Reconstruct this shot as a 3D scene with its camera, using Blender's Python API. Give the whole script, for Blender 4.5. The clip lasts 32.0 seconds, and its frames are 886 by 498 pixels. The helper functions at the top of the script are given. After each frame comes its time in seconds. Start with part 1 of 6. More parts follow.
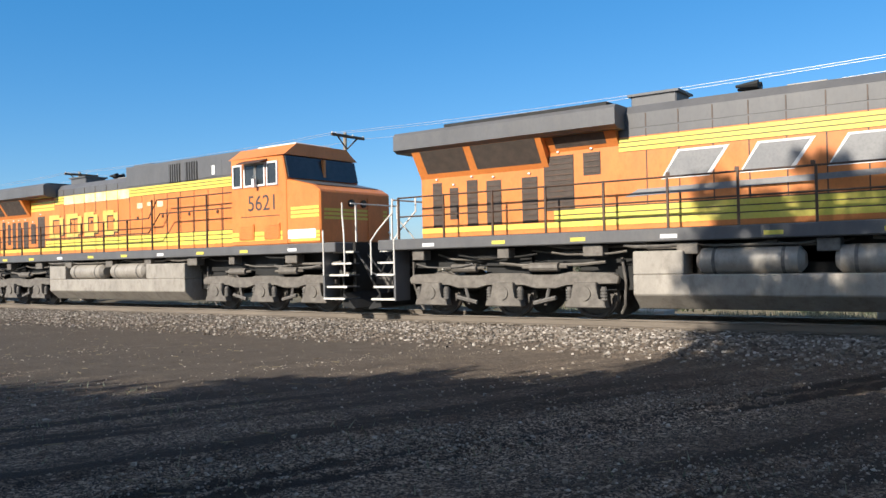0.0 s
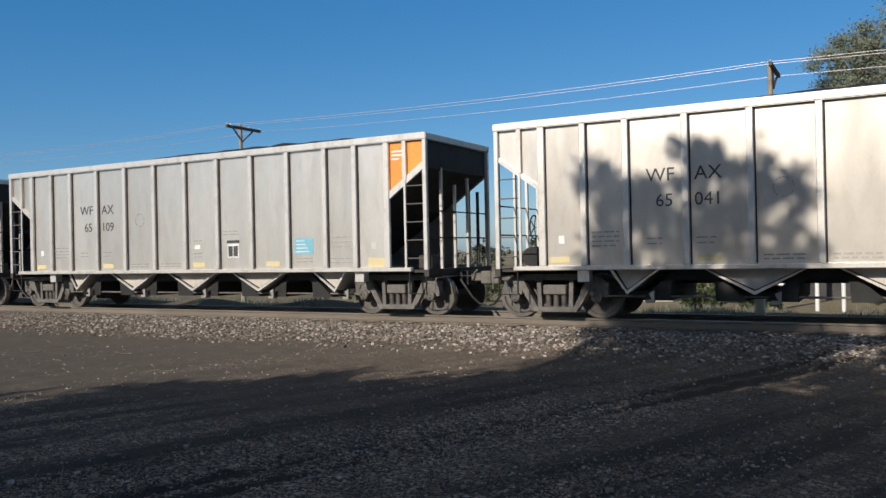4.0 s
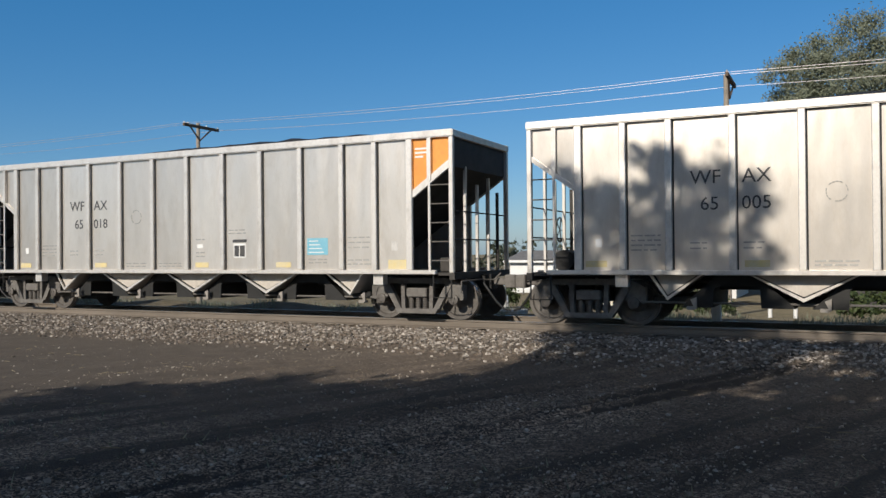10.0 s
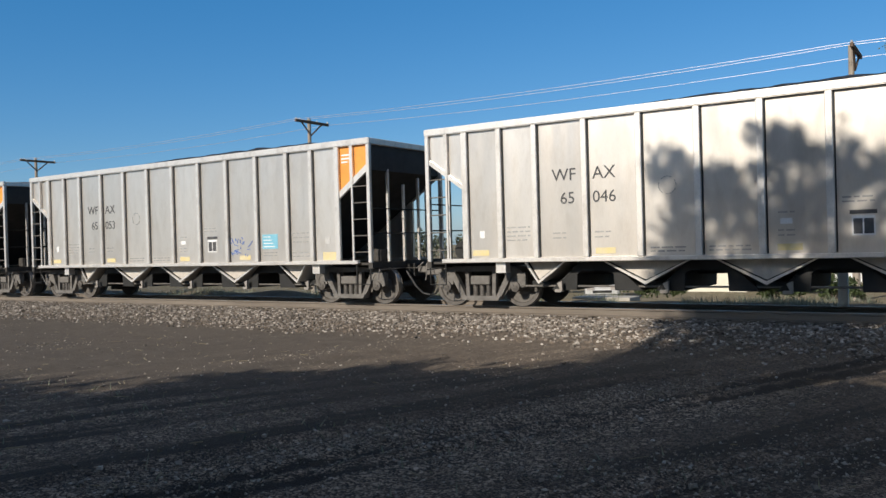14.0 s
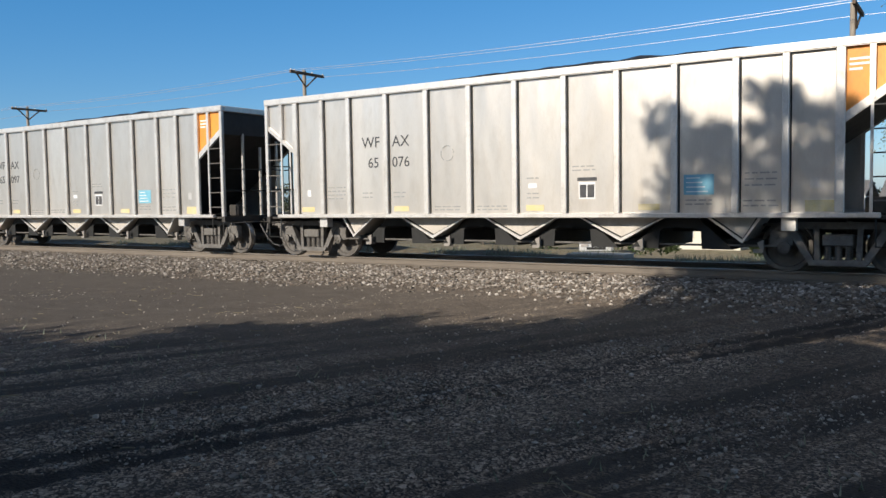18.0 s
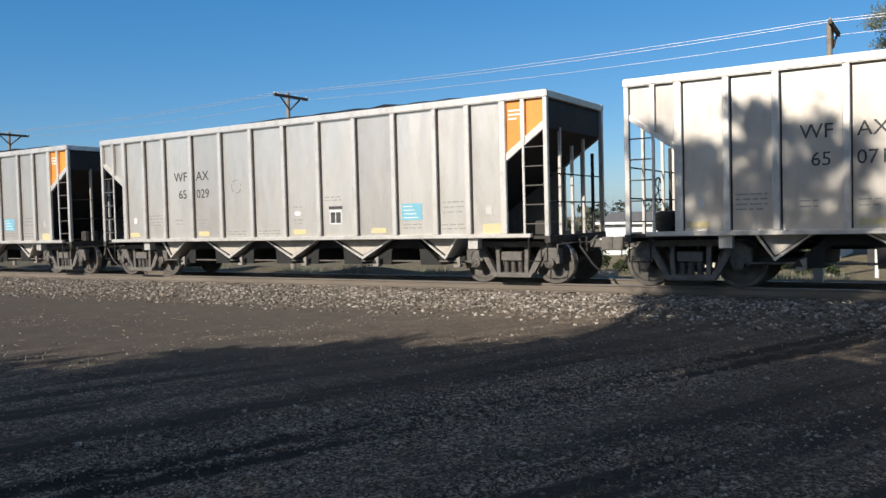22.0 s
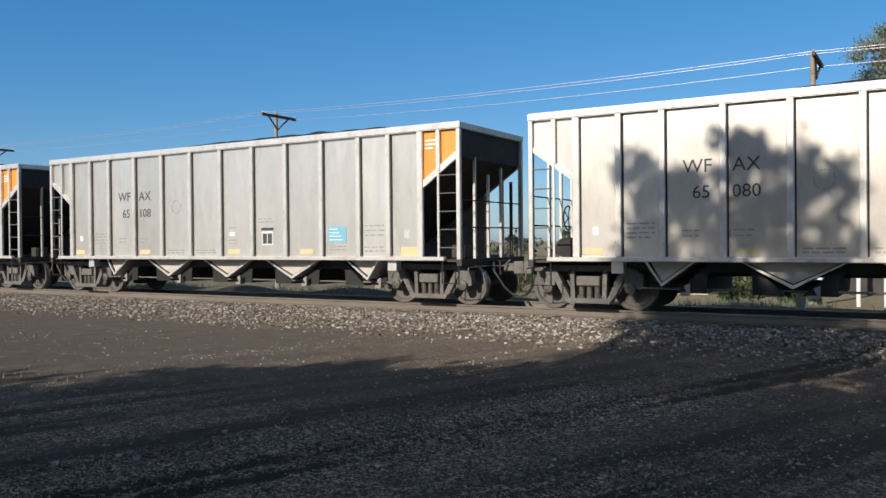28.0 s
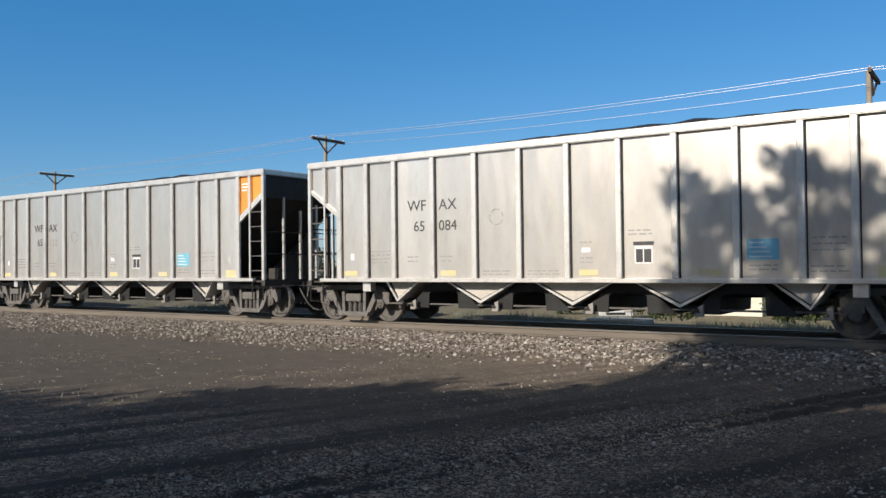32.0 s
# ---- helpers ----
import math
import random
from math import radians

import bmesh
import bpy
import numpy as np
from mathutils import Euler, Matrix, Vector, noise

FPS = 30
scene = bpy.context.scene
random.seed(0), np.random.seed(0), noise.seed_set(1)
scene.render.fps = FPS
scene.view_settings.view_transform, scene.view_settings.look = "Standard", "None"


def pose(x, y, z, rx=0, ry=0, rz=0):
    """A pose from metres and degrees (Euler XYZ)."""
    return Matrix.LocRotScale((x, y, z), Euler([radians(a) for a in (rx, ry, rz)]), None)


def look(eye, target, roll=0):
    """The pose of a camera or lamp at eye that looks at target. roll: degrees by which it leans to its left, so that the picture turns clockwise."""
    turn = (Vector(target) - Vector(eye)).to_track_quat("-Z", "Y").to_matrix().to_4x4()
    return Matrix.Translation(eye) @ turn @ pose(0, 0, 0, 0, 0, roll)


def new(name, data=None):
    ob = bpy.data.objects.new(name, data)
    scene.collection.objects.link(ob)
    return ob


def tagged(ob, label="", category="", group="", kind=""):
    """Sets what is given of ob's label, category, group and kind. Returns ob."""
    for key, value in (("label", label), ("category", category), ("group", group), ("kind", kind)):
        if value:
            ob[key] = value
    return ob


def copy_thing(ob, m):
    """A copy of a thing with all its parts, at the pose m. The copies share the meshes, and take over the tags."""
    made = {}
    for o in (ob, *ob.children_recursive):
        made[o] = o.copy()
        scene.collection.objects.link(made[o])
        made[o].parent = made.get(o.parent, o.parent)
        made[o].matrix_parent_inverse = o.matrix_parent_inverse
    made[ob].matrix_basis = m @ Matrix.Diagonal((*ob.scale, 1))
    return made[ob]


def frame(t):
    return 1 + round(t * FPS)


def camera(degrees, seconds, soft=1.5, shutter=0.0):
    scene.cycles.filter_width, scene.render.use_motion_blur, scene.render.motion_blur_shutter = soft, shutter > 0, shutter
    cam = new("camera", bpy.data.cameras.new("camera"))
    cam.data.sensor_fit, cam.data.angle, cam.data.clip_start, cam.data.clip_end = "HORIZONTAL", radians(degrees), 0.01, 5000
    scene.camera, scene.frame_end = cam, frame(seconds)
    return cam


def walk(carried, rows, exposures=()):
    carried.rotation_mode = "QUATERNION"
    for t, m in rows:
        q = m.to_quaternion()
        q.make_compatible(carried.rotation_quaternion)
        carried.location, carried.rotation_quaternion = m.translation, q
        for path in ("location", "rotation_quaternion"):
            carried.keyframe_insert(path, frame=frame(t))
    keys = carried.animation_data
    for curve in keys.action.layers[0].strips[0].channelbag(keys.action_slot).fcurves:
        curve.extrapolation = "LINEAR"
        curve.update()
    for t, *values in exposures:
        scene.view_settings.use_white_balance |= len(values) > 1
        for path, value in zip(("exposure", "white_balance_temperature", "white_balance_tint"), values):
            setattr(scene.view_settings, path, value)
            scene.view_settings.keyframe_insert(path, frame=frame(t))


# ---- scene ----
cam = camera(56.97, 32.0, soft=1.5)
# the eye stands still behind the track and pans; x runs along the track, y away from the eye
PATH = [
    (0, pose(0.111, -0.037, 1.654, 90.76, 1.31, 35.88)),
    (0.5, pose(0.097, -0.051, 1.698, 90.67, 0.79, 32.40)),
    (1, pose(0.019, -0.066, 1.723, 91.68, 0.63, 27.19)),
    (1.5, pose(-0.121, -0.096, 1.729, 91.71, 1.24, 22.54)),
    (2, pose(-0.071, -0.107, 1.693, 90.61, 1.04, 22.31)),
    (2.5, pose(-0.052, -0.077, 1.690, 90.19, 1.28, 19.34)),
    (3, pose(0.115, -0.034, 1.676, 90.11, 2.80, 14.45)),
    (3.5, pose(0.085, -0.033, 1.696, 90.21, 0.75, 20.84)),
    (4, pose(0.090, -0.011, 1.752, 90.17, 1.20, 28.78)),
    (4.5, pose(0.034, 0.005, 1.777, 91.97, 0.87, 33.12)),
    (6.5, pose(0.000, 0.000, 1.750, 90.48, -0.42, 32.22)),
    (7, pose(0.000, 0.000, 1.750, 90.13, 0.29, 32.83)),
    (7.5, pose(0.000, 0.000, 1.750, 89.09, 0.25, 32.32)),
    (8, pose(0.000, 0.000, 1.750, 88.52, -0.21, 30.05)),
    (8.5, pose(0.000, 0.000, 1.750, 87.74, 1.10, 26.39)),
    (9, pose(0.000, 0.000, 1.750, 88.49, 2.47, 25.54)),
    (9.5, pose(0.000, 0.000, 1.750, 89.33, 1.41, 27.07)),
    (10, pose(0.000, 0.000, 1.750, 90.36, 0.49, 25.84)),
    (10.5, pose(0.000, 0.000, 1.750, 90.52, 0.26, 27.17)),
    (11, pose(0.000, 0.000, 1.750, 90.29, 0.83, 28.11)),
    (11.5, pose(0.000, 0.000, 1.750, 88.05, 1.58, 28.24)),
    (12, pose(0.000, 0.000, 1.750, 91.13, 1.53, 28.01)),
    (12.5, pose(0.000, 0.000, 1.750, 90.78, 1.81, 28.01)),
    (13, pose(0.000, 0.000, 1.750, 89.40, 1.24, 31.26)),
    (13.5, pose(0.000, 0.000, 1.750, 89.74, 1.43, 32.30)),
    (14, pose(0.000, 0.000, 1.750, 89.67, 1.59, 33.41)),
    (14.5, pose(0.000, 0.000, 1.750, 89.93, 1.75, 33.58)),
    (16.5, pose(0.000, 0.000, 1.750, 88.53, 0.99, 32.25)),
    (17, pose(0.000, 0.000, 1.750, 87.91, 0.82, 32.82)),
    (17.5, pose(0.000, 0.000, 1.750, 88.48, 0.82, 32.81)),
    (18, pose(0.000, 0.000, 1.750, 86.49, 0.86, 33.06)),
    (18.5, pose(0.000, 0.000, 1.750, 87.66, 1.69, 33.73)),
    (19, pose(0.000, 0.000, 1.750, 88.21, 1.39, 33.55)),
    (19.5, pose(0.000, 0.000, 1.750, 88.33, 1.52, 33.30)),
    (20, pose(0.000, 0.000, 1.750, 88.31, 1.15, 33.48)),
    (20.5, pose(0.000, 0.000, 1.750, 88.13, 1.22, 33.49)),
    (21, pose(0.000, 0.000, 1.750, 88.34, 1.59, 33.06)),
    (21.5, pose(0.000, 0.000, 1.750, 88.16, 1.53, 31.57)),
    (22, pose(0.000, 0.000, 1.750, 87.94, 1.48, 32.00)),
    (22.5, pose(0.000, 0.000, 1.750, 87.54, 1.33, 31.65)),
    (23, pose(0.000, 0.000, 1.750, 87.64, 1.05, 32.25)),
    (23.5, pose(0.000, 0.000, 1.750, 87.89, 1.61, 33.79)),
    (24, pose(0.000, 0.000, 1.750, 88.00, 1.06, 35.31)),
    (24.5, pose(0.000, 0.000, 1.750, 88.78, 0.95, 34.89)),
    (25, pose(0.000, 0.000, 1.750, 88.74, 0.92, 34.31)),
    (25.5, pose(0.000, 0.000, 1.750, 88.65, 0.81, 33.96)),
    (27.5, pose(0.000, 0.000, 1.750, 89.35, 0.60, 30.74)),
    (28, pose(0.000, 0.000, 1.750, 89.48, 0.51, 31.01)),
    (28.5, pose(0.000, 0.000, 1.750, 90.04, 0.46, 30.06)),
    (29, pose(0.000, 0.000, 1.750, 90.33, 0.02, 32.25)),
    (29.5, pose(0.000, 0.000, 1.750, 90.11, 0.04, 33.62)),
    (30, pose(0.000, 0.000, 1.750, 89.66, 0.29, 33.05)),
    (30.5, pose(0.000, 0.000, 1.750, 89.51, 0.72, 34.29)),
    (31, pose(0.000, 0.000, 1.750, 88.91, 0.93, 34.33)),
    (31.5, pose(0.000, 0.000, 1.750, 90.26, 0.73, 34.20)),
    (32, pose(0.000, 0.000, 1.750, 91.03, 0.65, 34.36)),
]
EXPOSURES = [(0, 0.66), (1.2, 0.5), (2, 0.17), (3, 0.0), (4.5, 0.1), (8, 0.15), (9, 0.0), (13, 0.15), (17, 0.31), (18, 0.34), (20, 0.2), (23, 0.3), (28, 0.25), (32, 0.28)]
walk(cam, PATH, EXPOSURES)

RAIL = 0.316    # railhead over the ground at the eye
TRACK = 16.93   # y of the track's centre line
PITCH = 16.18   # hopper car over its couplers
SUN_AZ, SUN_EL = 9.4, 28.0

# ---- light ----
world = bpy.data.worlds.new("sky")
scene.world = world
world.use_nodes = True
wn = world.node_tree
wn.nodes.clear()
sky = wn.nodes.new("ShaderNodeTexSky")
sky.sky_type = "NISHITA"
sky.sun_disc = False
sky.sun_elevation = radians(SUN_EL)
sky.sun_rotation = radians(180 + SUN_AZ)
sky.air_density, sky.dust_density, sky.ozone_density = 1.0, 1.2, 3.0
sky.altitude = 800
bg = wn.nodes.new("ShaderNodeBackground")
bg.inputs["Strength"].default_value = 0.094
wo = wn.nodes.new("ShaderNodeOutputWorld")
tone = wn.nodes.new("ShaderNodeHueSaturation")
tone.inputs["Saturation"].default_value, tone.inputs["Hue"].default_value = 1.15, 0.5
blue = wn.nodes.new("ShaderNodeMix")
blue.data_type = "RGBA"
blue.inputs["Factor"].default_value = 0.3
blue.inputs[7].default_value = (0.85, 3.0, 6.4, 1)
# blue tint in the low sky only; overhead paled so shade looks less blue
height = wn.nodes.new("ShaderNodeSeparateXYZ")
wn.links.new(wn.nodes.new("ShaderNodeTexCoord").outputs["Generated"], height.inputs[0])
for sock, at_low, at_top in ((blue.inputs["Factor"], 0.3, 0.0), (tone.inputs["Saturation"], 1.21, 0.55)):
    fade = wn.nodes.new("ShaderNodeMapRange")
    fade.interpolation_type = "SMOOTHSTEP"
    fade.inputs[1].default_value, fade.inputs[2].default_value = 0.28, 0.85
    fade.inputs[3].default_value, fade.inputs[4].default_value = at_low, at_top
    wn.links.new(height.outputs[2], fade.inputs[0])
    wn.links.new(fade.outputs[0], sock)
wn.links.new(sky.outputs[0], blue.inputs[6])
wn.links.new(blue.outputs[2], tone.inputs["Color"])
wn.links.new(tone.outputs[0], bg.inputs[0])
wn.links.new(bg.outputs[0], wo.inputs[0])

lamp = bpy.data.lights.new("sun", "SUN")
lamp.energy, lamp.angle, lamp.color = 4.4, radians(0.45), (1.0, 0.925, 0.81)
sa, se = radians(SUN_AZ), radians(SUN_EL)
TO_SUN = Vector((-math.sin(sa) * math.cos(se), -math.cos(sa) * math.cos(se), math.sin(se)))
sun = new("sun", lamp)
sun.matrix_world = look(TO_SUN * 60, (0, 0, 0))
scene.view_settings.exposure = 0.0

# ---- materials ----
def surface(name, a, b, rough=0.6, metal=0.0, scale=2.0, fine=30.0, bump=0.15, stretch=(1, 1, 1), dirt=None, dirt_amount=0.5, rough_var=0.12, each=0.0, grit=0.5, dents=0.0):
    """A painted, metal or mineral surface: colours a and b mixed by a broad noise, a fine grain, and patches of dirt."""
    m = bpy.data.materials.new(name)
    m.use_nodes = True
    nt = m.node_tree
    bs = nt.nodes["Principled BSDF"]
    tc = nt.nodes.new("ShaderNodeTexCoord")
    mp = nt.nodes.new("ShaderNodeMapping")
    mp.inputs["Scale"].default_value = stretch
    nt.links.new(tc.outputs["Object"], mp.inputs[0])

    def noise_tex(s, detail, rough_=0.6):
        n = nt.nodes.new("ShaderNodeTexNoise")
        n.inputs["Scale"].default_value, n.inputs["Detail"].default_value, n.inputs["Roughness"].default_value = s, detail, rough_
        nt.links.new(mp.outputs[0], n.inputs["Vector"])
        return n.outputs["Fac"]

    def mix(fac, c1, c2):
        x = nt.nodes.new("ShaderNodeMix")
        x.data_type = "RGBA"
        nt.links.new(fac, x.inputs["Factor"])
        for sock, c in ((x.inputs[6], c1), (x.inputs[7], c2)):
            if isinstance(c, tuple):
                sock.default_value = (*c, 1)
            else:
                nt.links.new(c, sock)
        return x.outputs[2]

    def ramp(fac, lo, hi):
        r = nt.nodes.new("ShaderNodeMapRange")
        nt.links.new(fac, r.inputs[0])
        r.inputs[1].default_value, r.inputs[2].default_value = lo, hi
        return r.outputs[0]

    broad, grain = noise_tex(scale, 5), noise_tex(fine, 3)
    col = mix(ramp(broad, 0.35, 0.65), a, b)
    dark = tuple(c * 0.72 for c in a)
    g = nt.nodes.new("ShaderNodeMath")
    g.operation = "MULTIPLY"
    nt.links.new(ramp(grain, 0.45, 0.75), g.inputs[0])
    g.inputs[1].default_value = grit
    col = mix(g.outputs[0], col, dark)
    if dirt:
        d = nt.nodes.new("ShaderNodeMath")
        d.operation = "MULTIPLY"
        nt.links.new(ramp(noise_tex(scale * 2.3, 8, 0.7), 0.48, 0.72), d.inputs[0])
        d.inputs[1].default_value = dirt_amount
        col = mix(d.outputs[0], col, dirt)
    if each:
        oi = nt.nodes.new("ShaderNodeObjectInfo")
        hs = nt.nodes.new("ShaderNodeHueSaturation")
        nt.links.new(ramp(oi.outputs["Random"], 0, 1), hs.inputs["Value"])
        r = hs.inputs["Value"].links[0].from_node
        r.inputs[3].default_value, r.inputs[4].default_value = 1 - each, 1 + each
        nt.links.new(col, hs.inputs["Color"])
        col = hs.outputs[0]
    nt.links.new(col, bs.inputs["Base Color"])
    rr = nt.nodes.new("ShaderNodeMapRange")
    nt.links.new(broad, rr.inputs[0])
    rr.inputs[3].default_value, rr.inputs[4].default_value = max(0.02, rough - rough_var), min(1, rough + rough_var)
    nt.links.new(rr.outputs[0], bs.inputs["Roughness"])
    bs.inputs["Metallic"].default_value = metal
    if bump:
        bn = nt.nodes.new("ShaderNodeBump")
        bn.inputs["Strength"].default_value, bn.inputs["Distance"].default_value = bump, 0.02
        nt.links.new(grain, bn.inputs["Height"])
        nt.links.new(bn.outputs[0], bs.inputs["Normal"])
        if dents:                                       # shallow buckles in thin sheet
            bk = nt.nodes.new("ShaderNodeBump")
            bk.inputs["Strength"].default_value, bk.inputs["Distance"].default_value = dents, 0.06
            nt.links.new(noise_tex(1.1, 1), bk.inputs["Height"])
            nt.links.new(bk.outputs[0], bn.inputs["Normal"])
    return m


def leafy(name, a, b):
    """Leaf colour that differs from leaf to leaf, with a little light let through."""
    m = bpy.data.materials.new(name)
    m.use_nodes = True
    nt = m.node_tree
    bs = nt.nodes["Principled BSDF"]
    ge = nt.nodes.new("ShaderNodeNewGeometry")
    x = nt.nodes.new("ShaderNodeMix")
    x.data_type = "RGBA"
    x.inputs[6].default_value, x.inputs[7].default_value = (*a, 1), (*b, 1)
    nt.links.new(ge.outputs["Random Per Island"], x.inputs["Factor"])
    nt.links.new(x.outputs[2], bs.inputs["Base Color"])
    bs.inputs["Roughness"].default_value = 0.6
    tr = nt.nodes.new("ShaderNodeBsdfTranslucent")
    nt.links.new(x.outputs[2], tr.inputs[0])
    ms = nt.nodes.new("ShaderNodeMixShader")
    ms.inputs[0].default_value = 0.25
    nt.links.new(bs.outputs[0], ms.inputs[1])
    nt.links.new(tr.outputs[0], ms.inputs[2])
    nt.links.new(ms.outputs[0], nt.nodes["Material Output"].inputs[0])
    return m


def speckled(name, cols, rough=0.9):
    """Stones: each island of the mesh takes its own grey or brown."""
    m = bpy.data.materials.new(name)
    m.use_nodes = True
    nt = m.node_tree
    bs = nt.nodes["Principled BSDF"]
    ge = nt.nodes.new("ShaderNodeNewGeometry")
    cr = nt.nodes.new("ShaderNodeValToRGB")
    while len(cr.color_ramp.elements) < len(cols):
        cr.color_ramp.elements.new(0.5)
    for i, (e, c) in enumerate(zip(cr.color_ramp.elements, cols)):
        e.position, e.color = i / (len(cols) - 1), (*c, 1)
    nt.links.new(ge.outputs["Random Per Island"], cr.inputs[0])
    tc = nt.nodes.new("ShaderNodeTexCoord")
    n = nt.nodes.new("ShaderNodeTexNoise")
    n.inputs["Scale"].default_value = 60
    nt.links.new(tc.outputs["Object"], n.inputs["Vector"])
    mx = nt.nodes.new("ShaderNodeMix")
    mx.data_type, mx.blend_type = "RGBA", "MULTIPLY"
    mx.inputs["Factor"].default_value = 0.5
    nt.links.new(cr.outputs[0], mx.inputs[6])
    nt.links.new(n.outputs["Fac"], mx.inputs[7])
    nt.links.new(mx.outputs[2], bs.inputs["Base Color"])
    bs.inputs["Roughness"].default_value = rough
    bs.inputs["Diffuse Roughness"].default_value = 1.0
    return m


ALU = surface("weathered_aluminium", (0.73, 0.675, 0.61), (0.655, 0.605, 0.545), 0.32, 0.64, 0.9, 22, 0.03, (1.6, 1.6, 0.5), (0.48, 0.41, 0.33), 0.4, 0.06, 0.10, 0.18, 0.5)
ALU_TRIM = surface("bare_aluminium", (0.80, 0.755, 0.70), (0.73, 0.685, 0.63), 0.36, 0.5, 1.5, 30, 0.04, (1, 1, 0.6), (0.34, 0.29, 0.24), 0.45, 0.08)
# aluminium of the car ends, their shade put into a near-black colour
ALU_DARK = surface("shaded_aluminium", (0.055, 0.049, 0.043), (0.038, 0.034, 0.030), 0.7, 0.1, 2.0, 25, 0.1, (1, 1, 1), (0.07, 0.06, 0.05), 0.6)
CHUTE = surface("dusty_chute_sheet", (0.60, 0.54, 0.47), (0.50, 0.45, 0.39), 0.55, 0.1, 2.0, 25, 0.05, (1, 1, 0.6), (0.30, 0.25, 0.20), 0.45)
LATCH = surface("dusty_latch_steel", (0.32, 0.29, 0.255), (0.24, 0.215, 0.19), 0.65, 0.1, 3.0, 30, 0.1)
CAST = surface("dusty_cast_steel", (0.19, 0.175, 0.158), (0.12, 0.11, 0.10), 0.78, 0.1, 4.0, 40, 0.3, (1, 1, 1), (0.05, 0.043, 0.038), 0.6)
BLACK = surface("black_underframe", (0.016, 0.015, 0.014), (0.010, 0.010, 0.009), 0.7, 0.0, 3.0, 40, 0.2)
WHEEL = surface("rusty_wheel_steel", (0.15, 0.135, 0.12), (0.095, 0.085, 0.076), 0.7, 0.3, 5.0, 40, 0.2)
TREAD = surface("polished_tread", (0.55, 0.54, 0.53), (0.4, 0.39, 0.38), 0.3, 0.9, 6.0, 50, 0.05)
ORANGE = surface("faded_orange_paint", (0.84, 0.34, 0.055), (0.74, 0.28, 0.045), 0.5, 0.0, 2.0, 20, 0.05, (1, 1, 0.5), (0.45, 0.2, 0.08), 0.5)
COAL = surface("coal", (0.022, 0.021, 0.02), (0.012, 0.012, 0.012), 0.55, 0.0, 6.0, 40, 0.8)
PAINT_DARK = surface("stencil_black", (0.045, 0.045, 0.05), (0.08, 0.078, 0.075), 0.7, 0.0, 8.0, 60, 0.0)
PAINT_FAINT = surface("worn_stencil", (0.33, 0.315, 0.295), (0.42, 0.40, 0.375), 0.6, 0.1, 8.0, 60, 0.0)
PAINT_WHITE = surface("white_stencil", (0.82, 0.81, 0.79), (0.72, 0.70, 0.68), 0.6, 0.0, 6.0, 40, 0.0)
PAINT_BLUE = surface("faded_blue_sign", (0.16, 0.42, 0.55), (0.22, 0.48, 0.58), 0.5, 0.0, 6.0, 40, 0.0)
PAINT_YELLOW = surface("faded_yellow_stencil", (0.64, 0.52, 0.24), (0.60, 0.52, 0.34), 0.6, 0.0, 5.0, 40, 0.0)
LOCO_ORANGE = surface("locomotive_orange", (0.74, 0.25, 0.065), (0.66, 0.21, 0.052), 0.36, 0.0, 1.2, 18, 0.03, (1, 1, 0.5), (0.42, 0.13, 0.03), 0.4)
LOCO_YELLOW = surface("locomotive_yellow", (0.76, 0.64, 0.10), (0.68, 0.57, 0.11), 0.4, 0.0, 2.0, 20, 0.03, (1, 1, 0.5), (0.45, 0.34, 0.10), 0.4)
LOCO_BLACK = surface("locomotive_dark_grey", (0.135, 0.133, 0.135), (0.105, 0.104, 0.107), 0.4, 0.0, 1.5, 20, 0.05, (1, 1, 0.5), (0.16, 0.15, 0.14), 0.4)
EMBLEM_GREY = surface("emblem_grey", (0.20, 0.20, 0.205), (0.26, 0.255, 0.25), 0.45, 0.0, 1.5, 20, 0.03)
EMBLEM_PALE = surface("emblem_cream", (0.80, 0.70, 0.36), (0.74, 0.60, 0.26), 0.5, 0.0, 2.5, 20, 0.03)
WORN_WHITE = surface("worn_white_paint", (0.72, 0.66, 0.50), (0.74, 0.58, 0.32), 0.6, 0.0, 4.0, 25, 0.03, (1, 1, 0.6), (0.62, 0.36, 0.14), 0.6)
EMBLEM_WORN = surface("emblem_worn_yellow", (0.76, 0.56, 0.13), (0.74, 0.44, 0.11), 0.5, 0.0, 2.5, 20, 0.03)
LOCO_GREY = surface("locomotive_grey_tank", (0.40, 0.36, 0.31), (0.31, 0.28, 0.24), 0.5, 0.1, 1.8, 20, 0.05, (1, 1, 0.6), (0.12, 0.10, 0.08), 0.6)
LOCO_TRUCK = surface("silver_brown_truck", (0.21, 0.187, 0.16), (0.125, 0.11, 0.095), 0.62, 0.15, 4.0, 40, 0.2, (1, 1, 1), (0.07, 0.06, 0.05), 0.6)
GRILLE = surface("radiator_mesh", (0.10, 0.075, 0.06), (0.07, 0.055, 0.045), 0.7, 0.1, 5.0, 120, 0.5)
HANDRAIL = surface("dark_handrail", (0.10, 0.05, 0.025), (0.05, 0.035, 0.03), 0.5, 0.0, 4.0, 40, 0.05)
RAIL_WHITE = surface("white_handrail", (0.75, 0.72, 0.66), (0.65, 0.62, 0.57), 0.5, 0.0, 4.0, 40, 0.05)
RAIL_STEEL = surface("rusty_rail", (0.155, 0.128, 0.102), (0.215, 0.18, 0.145), 0.7, 0.2, 1.5, 30, 0.2, (0.5, 4, 4))
RAIL_TOP = surface("shiny_railhead", (0.45, 0.43, 0.41), (0.33, 0.31, 0.29), 0.32, 0.85, 2.0, 30, 0.05, (0.2, 8, 1))
